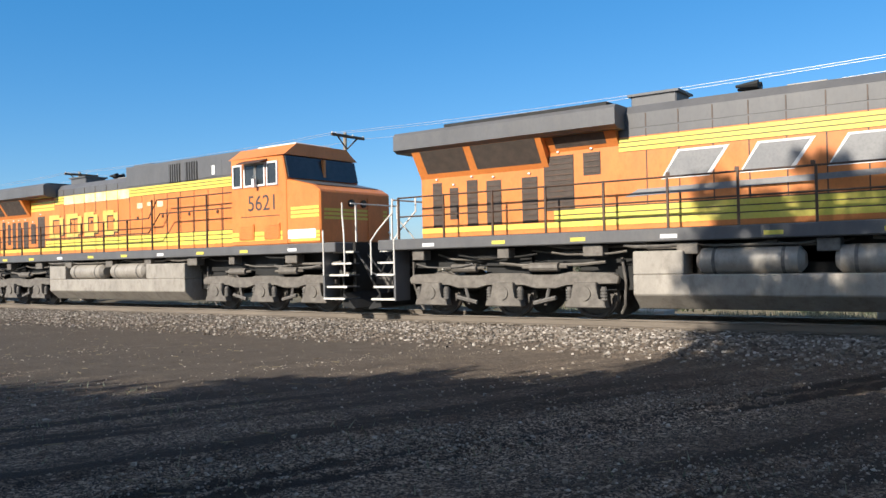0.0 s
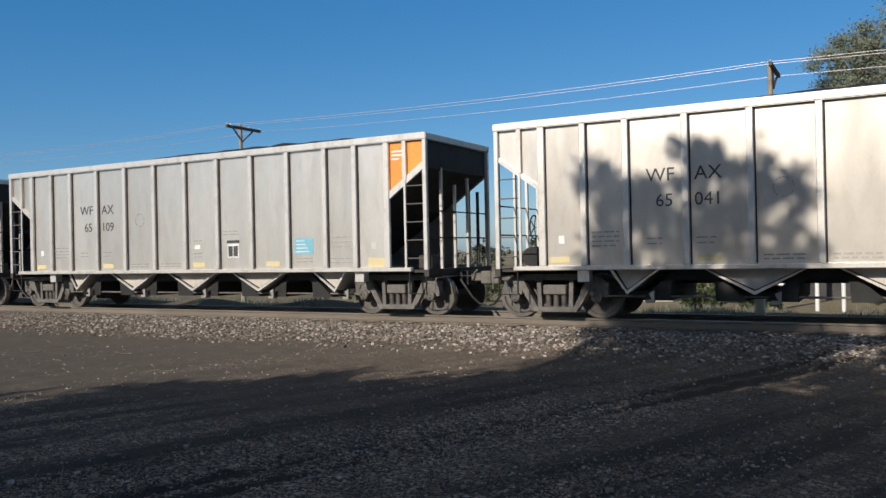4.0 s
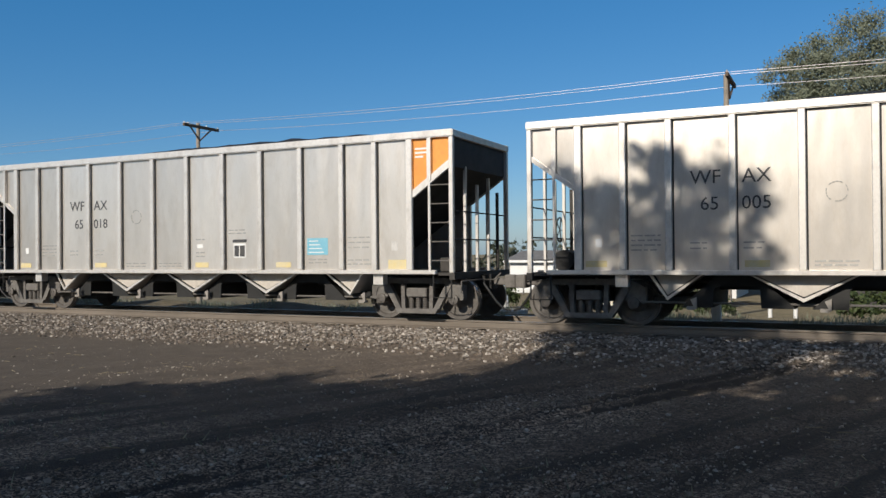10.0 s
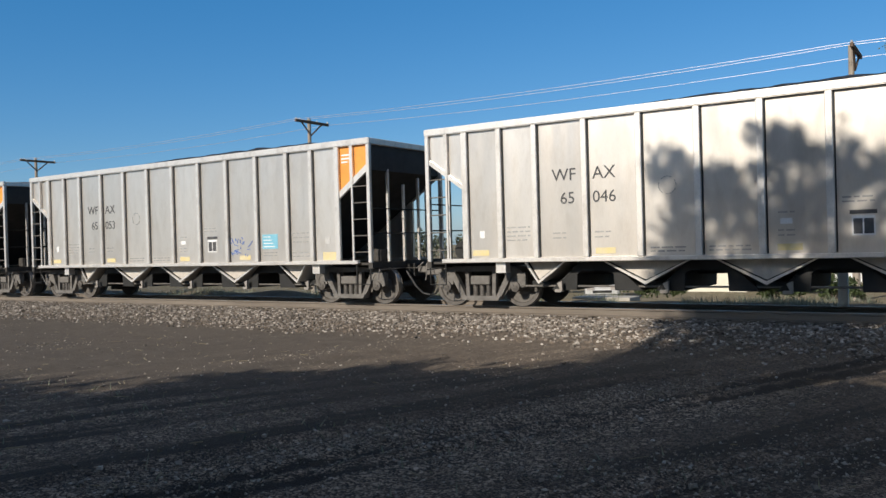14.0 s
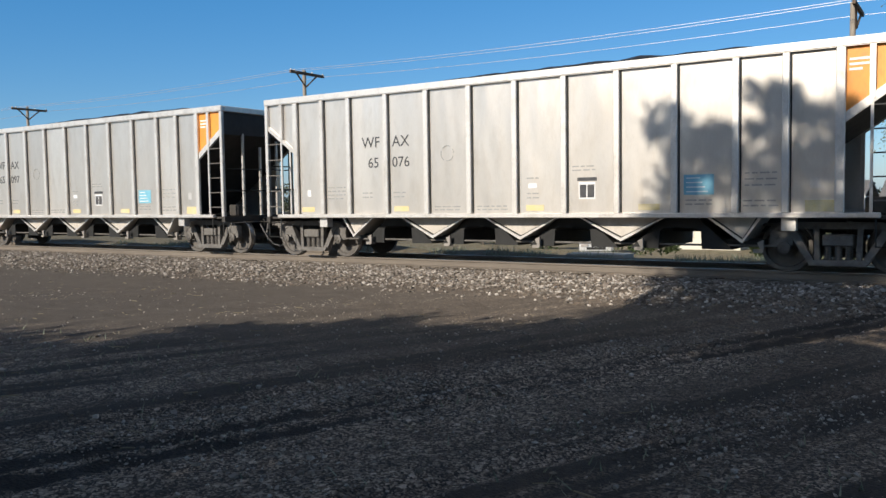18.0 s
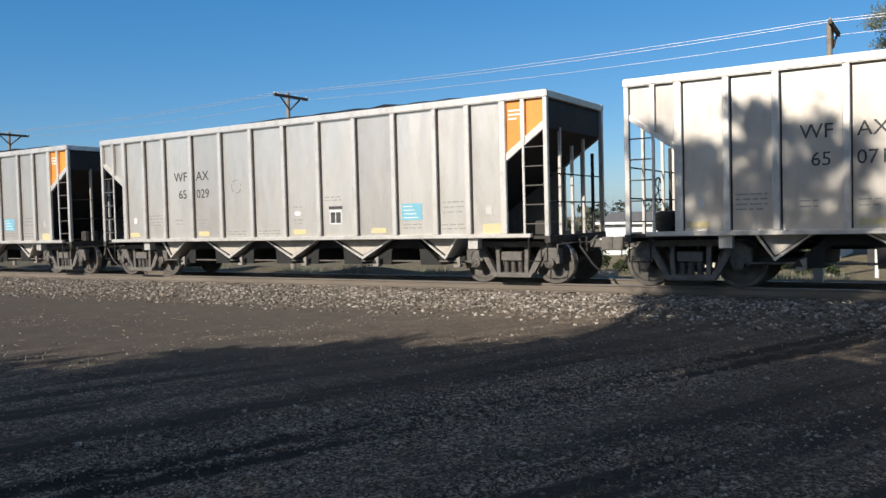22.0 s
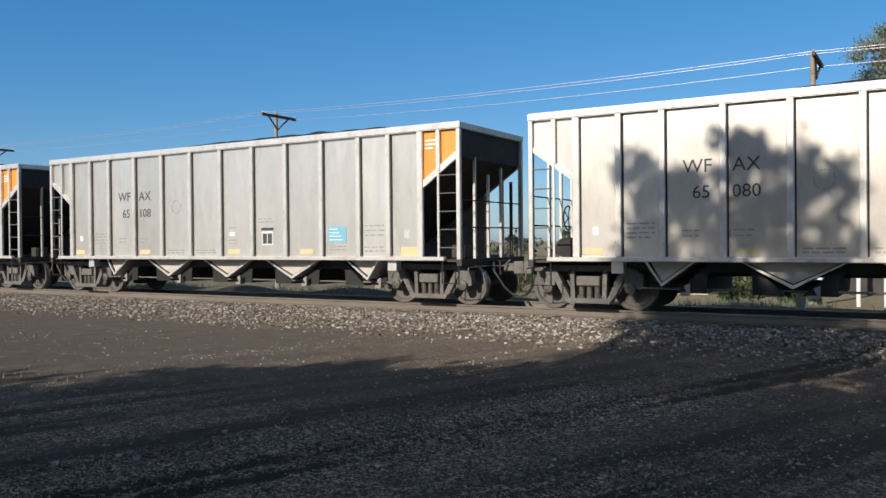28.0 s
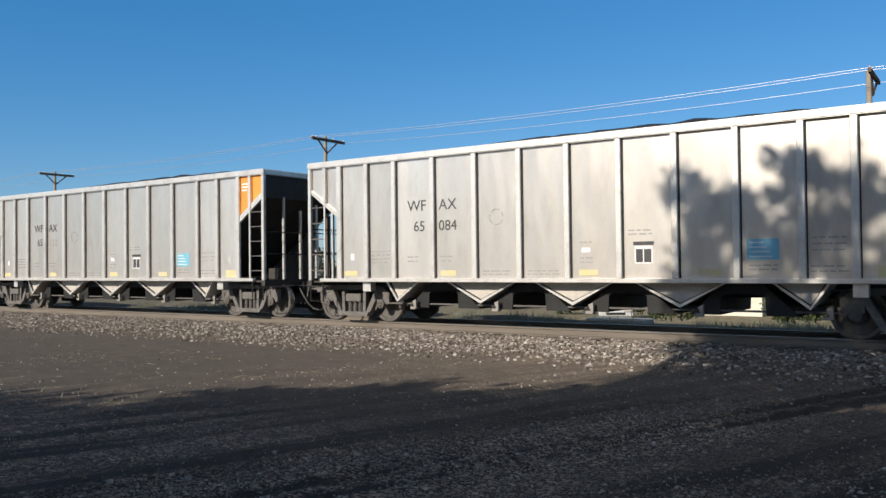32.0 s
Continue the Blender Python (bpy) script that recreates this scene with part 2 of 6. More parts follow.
TIE = surface("creosoted_timber", (0.10, 0.075, 0.055), (0.17, 0.135, 0.105), 0.85, 0.0, 3.0, 35, 0.5, (6, 1, 6), None, 0.5, 0.1, 0.25)
POLE_WOOD = surface("weathered_pole_wood", (0.16, 0.105, 0.07), (0.10, 0.07, 0.05), 0.85, 0.0, 3.0, 30, 0.4, (8, 8, 0.6))
POLE_GREY = surface("sun_bleached_pole", (0.34, 0.29, 0.235), (0.26, 0.215, 0.17), 0.85, 0.0, 3.0, 30, 0.4, (8, 8, 0.6))
WIRE = surface("bright_wire", (0.62, 0.56, 0.55), (0.55, 0.5, 0.5), 0.35, 0.6, 1, 5, 0.0)
PORCELAIN = surface("porcelain", (0.5, 0.45, 0.4), (0.35, 0.3, 0.27), 0.3, 0.0, 3, 30, 0.0)
BALLAST = speckled("ballast_stone", [(0.06, 0.05, 0.041), (0.31, 0.264, 0.218), (0.12, 0.099, 0.08), (0.72, 0.648, 0.567), (0.205, 0.155, 0.118), (0.37, 0.322, 0.269)])
GRAVEL = speckled("yard_gravel", [(0.11, 0.088, 0.07), (0.44, 0.375, 0.31), (0.17, 0.138, 0.11), (0.72, 0.645, 0.56), (0.30, 0.245, 0.195)])
STRAW = speckled("dry_straw", [(0.35, 0.28, 0.17), (0.45, 0.38, 0.25), (0.22, 0.17, 0.11)])
LEAF = leafy("dark_leaf", (0.035, 0.055, 0.018), (0.085, 0.11, 0.035))
LEAF_PALE = leafy("pale_olive_leaf", (0.13, 0.145, 0.075), (0.26, 0.265, 0.15))
LEAF_OLIVE = leafy("olive_leaf", (0.15, 0.17, 0.115), (0.28, 0.295, 0.205))
BARK = surface("bark", (0.10, 0.075, 0.055), (0.17, 0.14, 0.11), 0.9, 0.0, 3.0, 25, 0.6, (4, 4, 0.7))
SIDING = surface("white_siding", (0.78, 0.77, 0.74), (0.70, 0.69, 0.66), 0.6, 0.0, 1.5, 20, 0.1)
CREAM = surface("cream_wall_paint", (0.74, 0.69, 0.55), (0.66, 0.61, 0.49), 0.7, 0.0, 1.5, 20, 0.1)
DARK_WALL = surface("dark_house_wall", (0.06, 0.055, 0.05), (0.045, 0.04, 0.037), 0.8, 0.0, 1.5, 20, 0.1)
PALE_POST = surface("weathered_pale_post", (0.46, 0.42, 0.36), (0.36, 0.33, 0.28), 0.85, 0.0, 3.0, 30, 0.3)
CAR_PAINT = surface("pale_car_paint", (0.62, 0.61, 0.59), (0.56, 0.55, 0.53), 0.3, 0.1, 1.0, 10, 0.0)
SHINGLE = surface("grey_shingle", (0.20, 0.19, 0.185), (0.14, 0.135, 0.13), 0.85, 0.0, 2.0, 25, 0.3)
GLASS = surface("window_glass", (0.03, 0.035, 0.04), (0.05, 0.055, 0.06), 0.08, 0.0, 1.0, 5, 0.0)
RUBBER = surface("black_rubber", (0.02, 0.02, 0.02), (0.03, 0.03, 0.03), 0.6, 0.0, 3, 30, 0.1)
LEAF_FAR = leafy("distant_leaf", (0.06, 0.075, 0.05), (0.11, 0.12, 0.08))
SPRAY = surface("blue_spray_paint", (0.10, 0.18, 0.50), (0.14, 0.22, 0.45), 0.5, 0.0, 6, 40, 0.0)

# ---- mesh helpers ----
def slab(bm, x0, x1, y0, y1, z0, z1):
    v = [bm.verts.new((x, y, z)) for x in (x0, x1) for y in (y0, y1) for z in (z0, z1)]
    for f in ((0, 1, 3, 2), (4, 6, 7, 5), (0, 4, 5, 1), (2, 3, 7, 6), (0, 2, 6, 4), (1, 5, 7, 3)):
        bm.faces.new([v[i] for i in f])


def prism(bm, pts, a0, a1, axis="y"):
    """A polygon pushed along an axis: pts are (x, z) for y, (x, y) for z and (y, z) for x."""
    put = {"y": lambda p, a: (p[0], a, p[1]), "z": lambda p, a: (p[0], p[1], a), "x": lambda p, a: (a, p[0], p[1])}[axis]
    lo = [bm.verts.new(put(p, a0)) for p in pts]
    hi = [bm.verts.new(put(p, a1)) for p in pts]
    bm.faces.new(lo)
    bm.faces.new(hi[::-1])
    for i in range(len(pts)):
        j = (i + 1) % len(pts)
        bm.faces.new((lo[j], lo[i], hi[i], hi[j]))


def rod(bm, p, q, r, n=8, r2=None):
    """A round bar from p to q."""
    p, q = Vector(p), Vector(q)
    d = (q - p).normalized()
    u = d.orthogonal().normalized()
    w = d.cross(u)
    rings = []
    for c, rad in ((p, r), (q, r if r2 is None else r2)):
        rings.append([bm.verts.new(c + (u * math.cos(2 * math.pi * i / n) + w * math.sin(2 * math.pi * i / n)) * rad) for i in range(n)])
    for i in range(n):
        j = (i + 1) % n
        bm.faces.new((rings[0][i], rings[0][j], rings[1][j], rings[1][i]))
    bm.faces.new(rings[0][::-1])
    bm.faces.new(rings[1])


def tube(bm, pts, r, n=6):
    """A bent pipe through pts."""
    pts = [Vector(p) for p in pts]
    rings = []
    for i, p in enumerate(pts):
        d = (pts[min(i + 1, len(pts) - 1)] - pts[max(i - 1, 0)]).normalized()
        u = Vector((0, 1, 0)) if abs(d.y) < 0.9 else Vector((1, 0, 0))
        u = (u - d * u.dot(d)).normalized()
        w = d.cross(u)
        rings.append([bm.verts.new(p + (u * math.cos(2 * math.pi * k / n) + w * math.sin(2 * math.pi * k / n)) * r) for k in range(n)])
    for a, b in zip(rings, rings[1:]):
        for i in range(n):
            j = (i + 1) % n
            bm.faces.new((a[i], a[j], b[j], b[i]))
    bm.faces.new(rings[0][::-1])
    bm.faces.new(rings[-1])


def lathe(bm, prof, axis_y=True, n=20, c=(0, 0, 0)):
    """A turned shape round the y axis: prof is a list of (y, radius)."""
    rings = []
    for y, r in prof:
        rings.append([bm.verts.new((c[0] + r * math.cos(2 * math.pi * i / n), c[1] + y, c[2] + r * math.sin(2 * math.pi * i / n))) for i in range(n)])
    for a, b in zip(rings, rings[1:]):
        for i in range(n):
            j = (i + 1) % n
            bm.faces.new((a[i], a[j], b[j], b[i]))
    bm.faces.new(rings[0])
    bm.faces.new(rings[-1][::-1])


def soften(bm, w=0.012, seg=1):
    bmesh.ops.bevel(bm, geom=list(bm.edges), offset=w, segments=seg, affect="EDGES", clamp_overlap=True)


def mesh_of(name, bm, mat, smooth=False):
    bmesh.ops.recalc_face_normals(bm, faces=bm.faces)
    me = bpy.data.meshes.new(name)
    bm.to_mesh(me)
    bm.free()
    me.materials.append(mat)
    if smooth:
        me.shade_smooth()
        me.set_sharp_from_angle(angle=radians(38))
    return me


def part(name, bm, mat, parent, label="", smooth=False, at=None):
    """One mesh object under a thing or a part; bm may also be a finished mesh, to share it."""
    me = bm if isinstance(bm, bpy.types.Mesh) else mesh_of(name, bm, mat, smooth)
    ob = new(name, me)
    ob.parent = parent
    if at is not None:
        ob.location = at
    if label:
        tagged(ob, label)
    return ob


def thing(name, m, label, category, group="", kind=""):
    ob = new(name)
    ob.empty_display_size = 0.5
    ob.matrix_world = m
    return tagged(ob, label, category, group, kind)


def solid(name, bm, mat, label, category, group="", kind="", smooth=False, m=None):
    ob = new(name, mesh_of(name, bm, mat, smooth))
    if m is not None:
        ob.matrix_world = m
    return tagged(ob, label, category, group, kind)


LETTERS = {}


def lettering(text, size, mat, wide=1.0):
    """Flat lettering in the x, z plane, facing -y, centred on its origin."""
    key = (text, size, mat.name, wide)
    if key not in LETTERS:
        cu = bpy.data.curves.new("lettering", "FONT")
        cu.body, cu.size, cu.align_x, cu.align_y = text, size, "CENTER", "CENTER"
        cu.extrude, cu.resolution_u = 0.002, 3
        ob = bpy.data.objects.new("lettering", cu)
        me = bpy.data.meshes.new_from_object(ob)
        bpy.data.objects.remove(ob)
        me.transform(Matrix.Rotation(radians(90), 4, "X") @ Matrix.Diagonal((wide, 1, 1, 1)))
        me.materials.clear()
        me.materials.append(mat)
        LETTERS[key] = me
    return LETTERS[key]


def B():
    return bmesh.new()

# ---- ground and track ----
def smooth01(a, b, v):
    t = np.clip((v - a) / (b - a), 0, 1)
    return t * t * (3 - 2 * t)


def waves(x, y, k, seed):
    r = np.random.RandomState(seed)
    s = 0 * x
    for _ in range(7):
        a, p, f = r.rand() * 6.3, r.rand() * 6.3, k * (0.5 + r.rand())
        s = s + np.sin(f * (x * np.cos(a) + y * np.sin(a)) + p)
    return s / 7


RUTS = (-7.7, -6.74, -6.3, -4.4)


def ground_height(x, y):
    x, y = np.asarray(x, float), np.asarray(y, float)
    near = 1 - smooth01(40, 120, np.hypot(x, y))
    z = near * (0.03 * waves(x, y, 0.7, 3) + 0.02 * waves(x, y, 2.6, 4))
    # worn wheel tracks that slant towards the railway
    for off in RUTS:
        c = off + 0.43 * y + 0.12 * np.sin(0.7 * y + off)
        z = z - 0.06 * np.exp(-((x - c) / 0.13) ** 2) * near + 0.022 * np.exp(-((x - c - 0.26) / 0.12) ** 2) * near
    bed = smooth01(12.3, 14.6, y) * (1 - smooth01(19.3, 21.6, y))
    z = z * (1 - bed) + bed * 0.115
    bank = 0.34 * np.exp(-((y - 22.6) / 1.1) ** 2) * (0.75 + 0.5 * waves(x, y, 1.3, 9)) * (0.45 + 0.55 * smooth01(-8.5, -10.5, x)) * smooth01(12, 4, x)
    z = z + bank
    return z - 0.25 * smooth01(19.6, 24, y) - 1.15 * smooth01(24, 44, y) + 0.01 * waves(x, y, 7, 5) * near


def ground():
    xs = np.concatenate([-np.geomspace(2500, 46, 16), np.arange(-45, 14, 0.22), np.geomspace(14.5, 2500, 18)])
    ys = np.concatenate([-np.geomspace(2500, 3, 14), np.arange(-2.5, 24, 0.16), np.geomspace(24.6, 3000, 22)])
    X, Y = np.meshgrid(xs, ys, indexing="ij")
    Z = ground_height(X, Y)
    n = len(ys)
    i = (np.arange(len(xs) - 1)[:, None] * n + np.arange(n - 1)[None, :]).ravel()
    me = bpy.data.meshes.new("ground")
    me.from_pydata(np.stack([X, Y, Z], -1).reshape(-1, 3).tolist(), [], np.stack([i, i + n, i + n + 1, i + 1], -1).tolist())
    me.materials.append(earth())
    me.shade_smooth()
    tagged(new("ground", me), "dusty grey-brown gravel yard with worn wheel tracks", "ground", kind="structure")


def earth():
    """Dusty gravel: fine grit, larger pale stones, brown dust towards the track, dry grass far beyond it."""
    m = bpy.data.materials.new("gravel_ground")
    m.use_nodes = True
    nt = m.node_tree
    bs = nt.nodes["Principled BSDF"]
    tc = nt.nodes.new("ShaderNodeTexCoord")

    def tex(kind, scale, detail=4):
        n = nt.nodes.new(kind)
        n.inputs["Scale"].default_value = scale
        if "Detail" in n.inputs:
            n.inputs["Detail"].default_value = detail
        nt.links.new(tc.outputs["Object"], n.inputs["Vector"])
        return n

    def rng(sock, a, b, c=0.0, d=1.0):
        r = nt.nodes.new("ShaderNodeMapRange")
        nt.links.new(sock, r.inputs[0])
        for k, v in zip((1, 2, 3, 4), (a, b, c, d)):
            r.inputs[k].default_value = v
        return r.outputs[0]

    def mix(fac, c1, c2, blend="MIX"):
        x = nt.nodes.new("ShaderNodeMix")
        x.data_type, x.blend_type = "RGBA", blend
        nt.links.new(fac, x.inputs["Factor"])
        for sock, c in ((x.inputs[6], c1), (x.inputs[7], c2)):
            if isinstance(c, tuple):
                sock.default_value = (*c, 1)
            else:
                nt.links.new(c, sock)
        return x.outputs[2]

    def calc(op, a, b=0.0):
        q = nt.nodes.new("ShaderNodeMath")
        q.operation = op
        for sock, v in zip(q.inputs, (a, b)):
            if isinstance(v, float):
                sock.default_value = v
            else:
                nt.links.new(v, sock)
        return q.outputs[0]

    def tint(node):
        g = nt.nodes.new("ShaderNodeRGBToBW")
        nt.links.new(node.outputs["Color"], g.inputs[0])
        return g.outputs[0]

    big, mid, fine = tex("ShaderNodeTexNoise", 0.35, 5), tex("ShaderNodeTexNoise", 2.5, 6), tex("ShaderNodeTexNoise", 15, 4)
    cells, grit = tex("ShaderNodeTexVoronoi", 27, 0), tex("ShaderNodeTexVoronoi", 62, 0)
    sep = nt.nodes.new("ShaderNodeSeparateXYZ")
    nt.links.new(tc.outputs["Object"], sep.inputs[0])
    along, away = sep.outputs[0], sep.outputs[1]
    col = mix(rng(mid.outputs["Fac"], 0.35, 0.65), (0.067, 0.048, 0.033), (0.116, 0.083, 0.056))
    col = mix(rng(big.outputs["Fac"], 0.4, 0.62), col, (0.060, 0.046, 0.034))
    # compacted wheel-track streaks, masked to the shaded yard so they deepen its shade
    st = nt.nodes.new("ShaderNodeMapping")
    st.vector_type = "TEXTURE"
    st.inputs["Rotation"].default_value = (0, 0, radians(-23.3))
    st.inputs["Scale"].default_value = (0.42, 7.0, 1)
    nt.links.new(tc.outputs["Object"], st.inputs[0])
    sn = nt.nodes.new("ShaderNodeTexNoise")
    sn.inputs["Scale"].default_value, sn.inputs["Detail"].default_value, sn.inputs["Roughness"].default_value = 1.0, 3, 0.5
    nt.links.new(st.outputs[0], sn.inputs["Vector"])
    yard = rng(away, 8.6, 10.8, 1, 0)
    across = calc("ADD", calc("SUBTRACT", along, calc("MULTIPLY", away, 0.43)), 6.52)
    across = calc("ADD", across, calc("MULTIPLY", calc("SUBTRACT", mid.outputs["Fac"], 0.5), 0.35))
    lane = calc("MULTIPLY", calc("MULTIPLY", rng(sn.outputs["Fac"], 0.45, 0.58, 0, 0.85), yard), rng(across, -6.5, -4.2, 0.3, 1))
    col = mix(lane, col, (0.016, 0.012, 0.008))
    col = mix(rng(away, 10.0, 13.0, 0, 0.75), col, (0.115, 0.089, 0.066))
    # loose grit: dark hollows and pale chips, thick in patches and thin on the packed streaks
    col = mix(rng(fine.outputs["Fac"], 0.52, 0.60, 0, 0.8), col, (0.018, 0.013, 0.009))
    patchy = calc("MULTIPLY", rng(sn.outputs["Fac"], 0.57, 0.45, 0.05, 1), rng(mid.outputs["Fac"], 0.36, 0.50, 0.4, 1))
    # fewer chips imitate the deepest tree shade; the loose middle strip between the ruts
    patchy = calc("MULTIPLY", patchy, rng(away, 5.6, 7.6, 1, 0.35))
    patchy = calc("MAXIMUM", patchy, calc("MULTIPLY", rng(calc("ABSOLUTE", across), 0.7, 1.3, 1.0, 0), yard))
    col = mix(calc("MULTIPLY", rng(tint(grit), 0.52, 0.92), patchy), col, (0.53, 0.41, 0.305))
    col = mix(rng(tint(grit), 0.42, 0.20, 0, 0.8), col, (0.016, 0.012, 0.009))
    col = mix(calc("MULTIPLY", rng(tint(cells), 0.74, 0.95), patchy), col, (0.58, 0.465, 0.36))
    # the two lines that wheels have pressed in
    line = calc("ABSOLUTE", calc("SUBTRACT", calc("ABSOLUTE", across), 0.23))
    col = mix(rng(line, 0.07, 0.15, 0.95, 0), col, (0.013, 0.010, 0.007))
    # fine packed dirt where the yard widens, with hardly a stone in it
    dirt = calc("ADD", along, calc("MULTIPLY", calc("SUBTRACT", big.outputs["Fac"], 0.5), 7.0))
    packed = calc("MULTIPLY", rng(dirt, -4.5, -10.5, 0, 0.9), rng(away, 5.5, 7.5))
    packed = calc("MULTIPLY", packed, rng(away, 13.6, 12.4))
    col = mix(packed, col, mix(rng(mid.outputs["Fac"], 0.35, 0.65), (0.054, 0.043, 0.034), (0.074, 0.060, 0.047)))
    col = mix(rng(away, 19.5, 23), col, mix(rng(mid.outputs["Fac"], 0.4, 0.6), (0.085, 0.072, 0.042), (0.14, 0.115, 0.07)))
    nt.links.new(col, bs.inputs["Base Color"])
    bs.inputs["Roughness"].default_value = 0.95
    bs.inputs["Diffuse Roughness"].default_value = 1.0
    bn = nt.nodes.new("ShaderNodeBump")
    bn.inputs["Strength"].default_value, bn.inputs["Distance"].default_value = 0.5, 0.03
    nt.links.new(grit.outputs["Distance"], bn.inputs["Height"])
    nt.links.new(bn.outputs[0], bs.inputs["Normal"])
    return m


OCTA = np.array([(1, 0, 0), (-1, 0, 0), (0, 1, 0), (0, -1, 0), (0, 0, 1), (0, 0, -1)], float)
OCTA_F = np.array([(0, 2, 4), (2, 1, 4), (1, 3, 4), (3, 0, 4), (2, 0, 5), (1, 2, 5), (3, 1, 5), (0, 3, 5)])


def pebbles(name, px, py, pz, size, mat, label, seed, flat=0.65, chunky=True):
    """Loose stones, each a small lumpy solid of its own."""
    r = np.random.RandomState(seed)
    n = len(px)
    if chunky:   # a cut cube: eight corners, jittered
        base = np.array([(a, b, c) for a in (-1, 1) for b in (-1, 1) for c in (-1, 1)], float) * 0.72
        faces = np.array([(0, 1, 3, 2), (4, 6, 7, 5), (0, 4, 5, 1), (2, 3, 7, 6), (0, 2, 6, 4), (1, 5, 7, 3)])
    else:
        base, faces = OCTA, OCTA_F
    k = len(base)
    v = base[None] * (1 + 0.75 * (r.rand(n, k, 3) - 0.5)) * size[:, None, None] * np.stack([0.8 + 0.5 * r.rand(n), 0.7 + 0.4 * r.rand(n), flat * (0.8 + 0.4 * r.rand(n))], -1)[:, None]
    a, b = r.rand(n) * 6.283, (r.rand(n) - 0.5) * 0.9
    x, y, z = v[..., 0], v[..., 1], v[..., 2]
    x, z = x * np.cos(b)[:, None] - z * np.sin(b)[:, None], x * np.sin(b)[:, None] + z * np.cos(b)[:, None]
    x, y = x * np.cos(a)[:, None] - y * np.sin(a)[:, None], x * np.sin(a)[:, None] + y * np.cos(a)[:, None]
    v = np.stack([x + px[:, None], y + py[:, None], z + pz[:, None]], -1).reshape(-1, 3)
    f = (faces[None] + (np.arange(n) * k)[:, None, None]).reshape(-1, faces.shape[1])
    me = bpy.data.meshes.new(name)
    me.from_pydata(v.tolist(), [], f.tolist())
    me.materials.append(mat)
    return tagged(new(name, me), label, "gravel", kind="stuff")


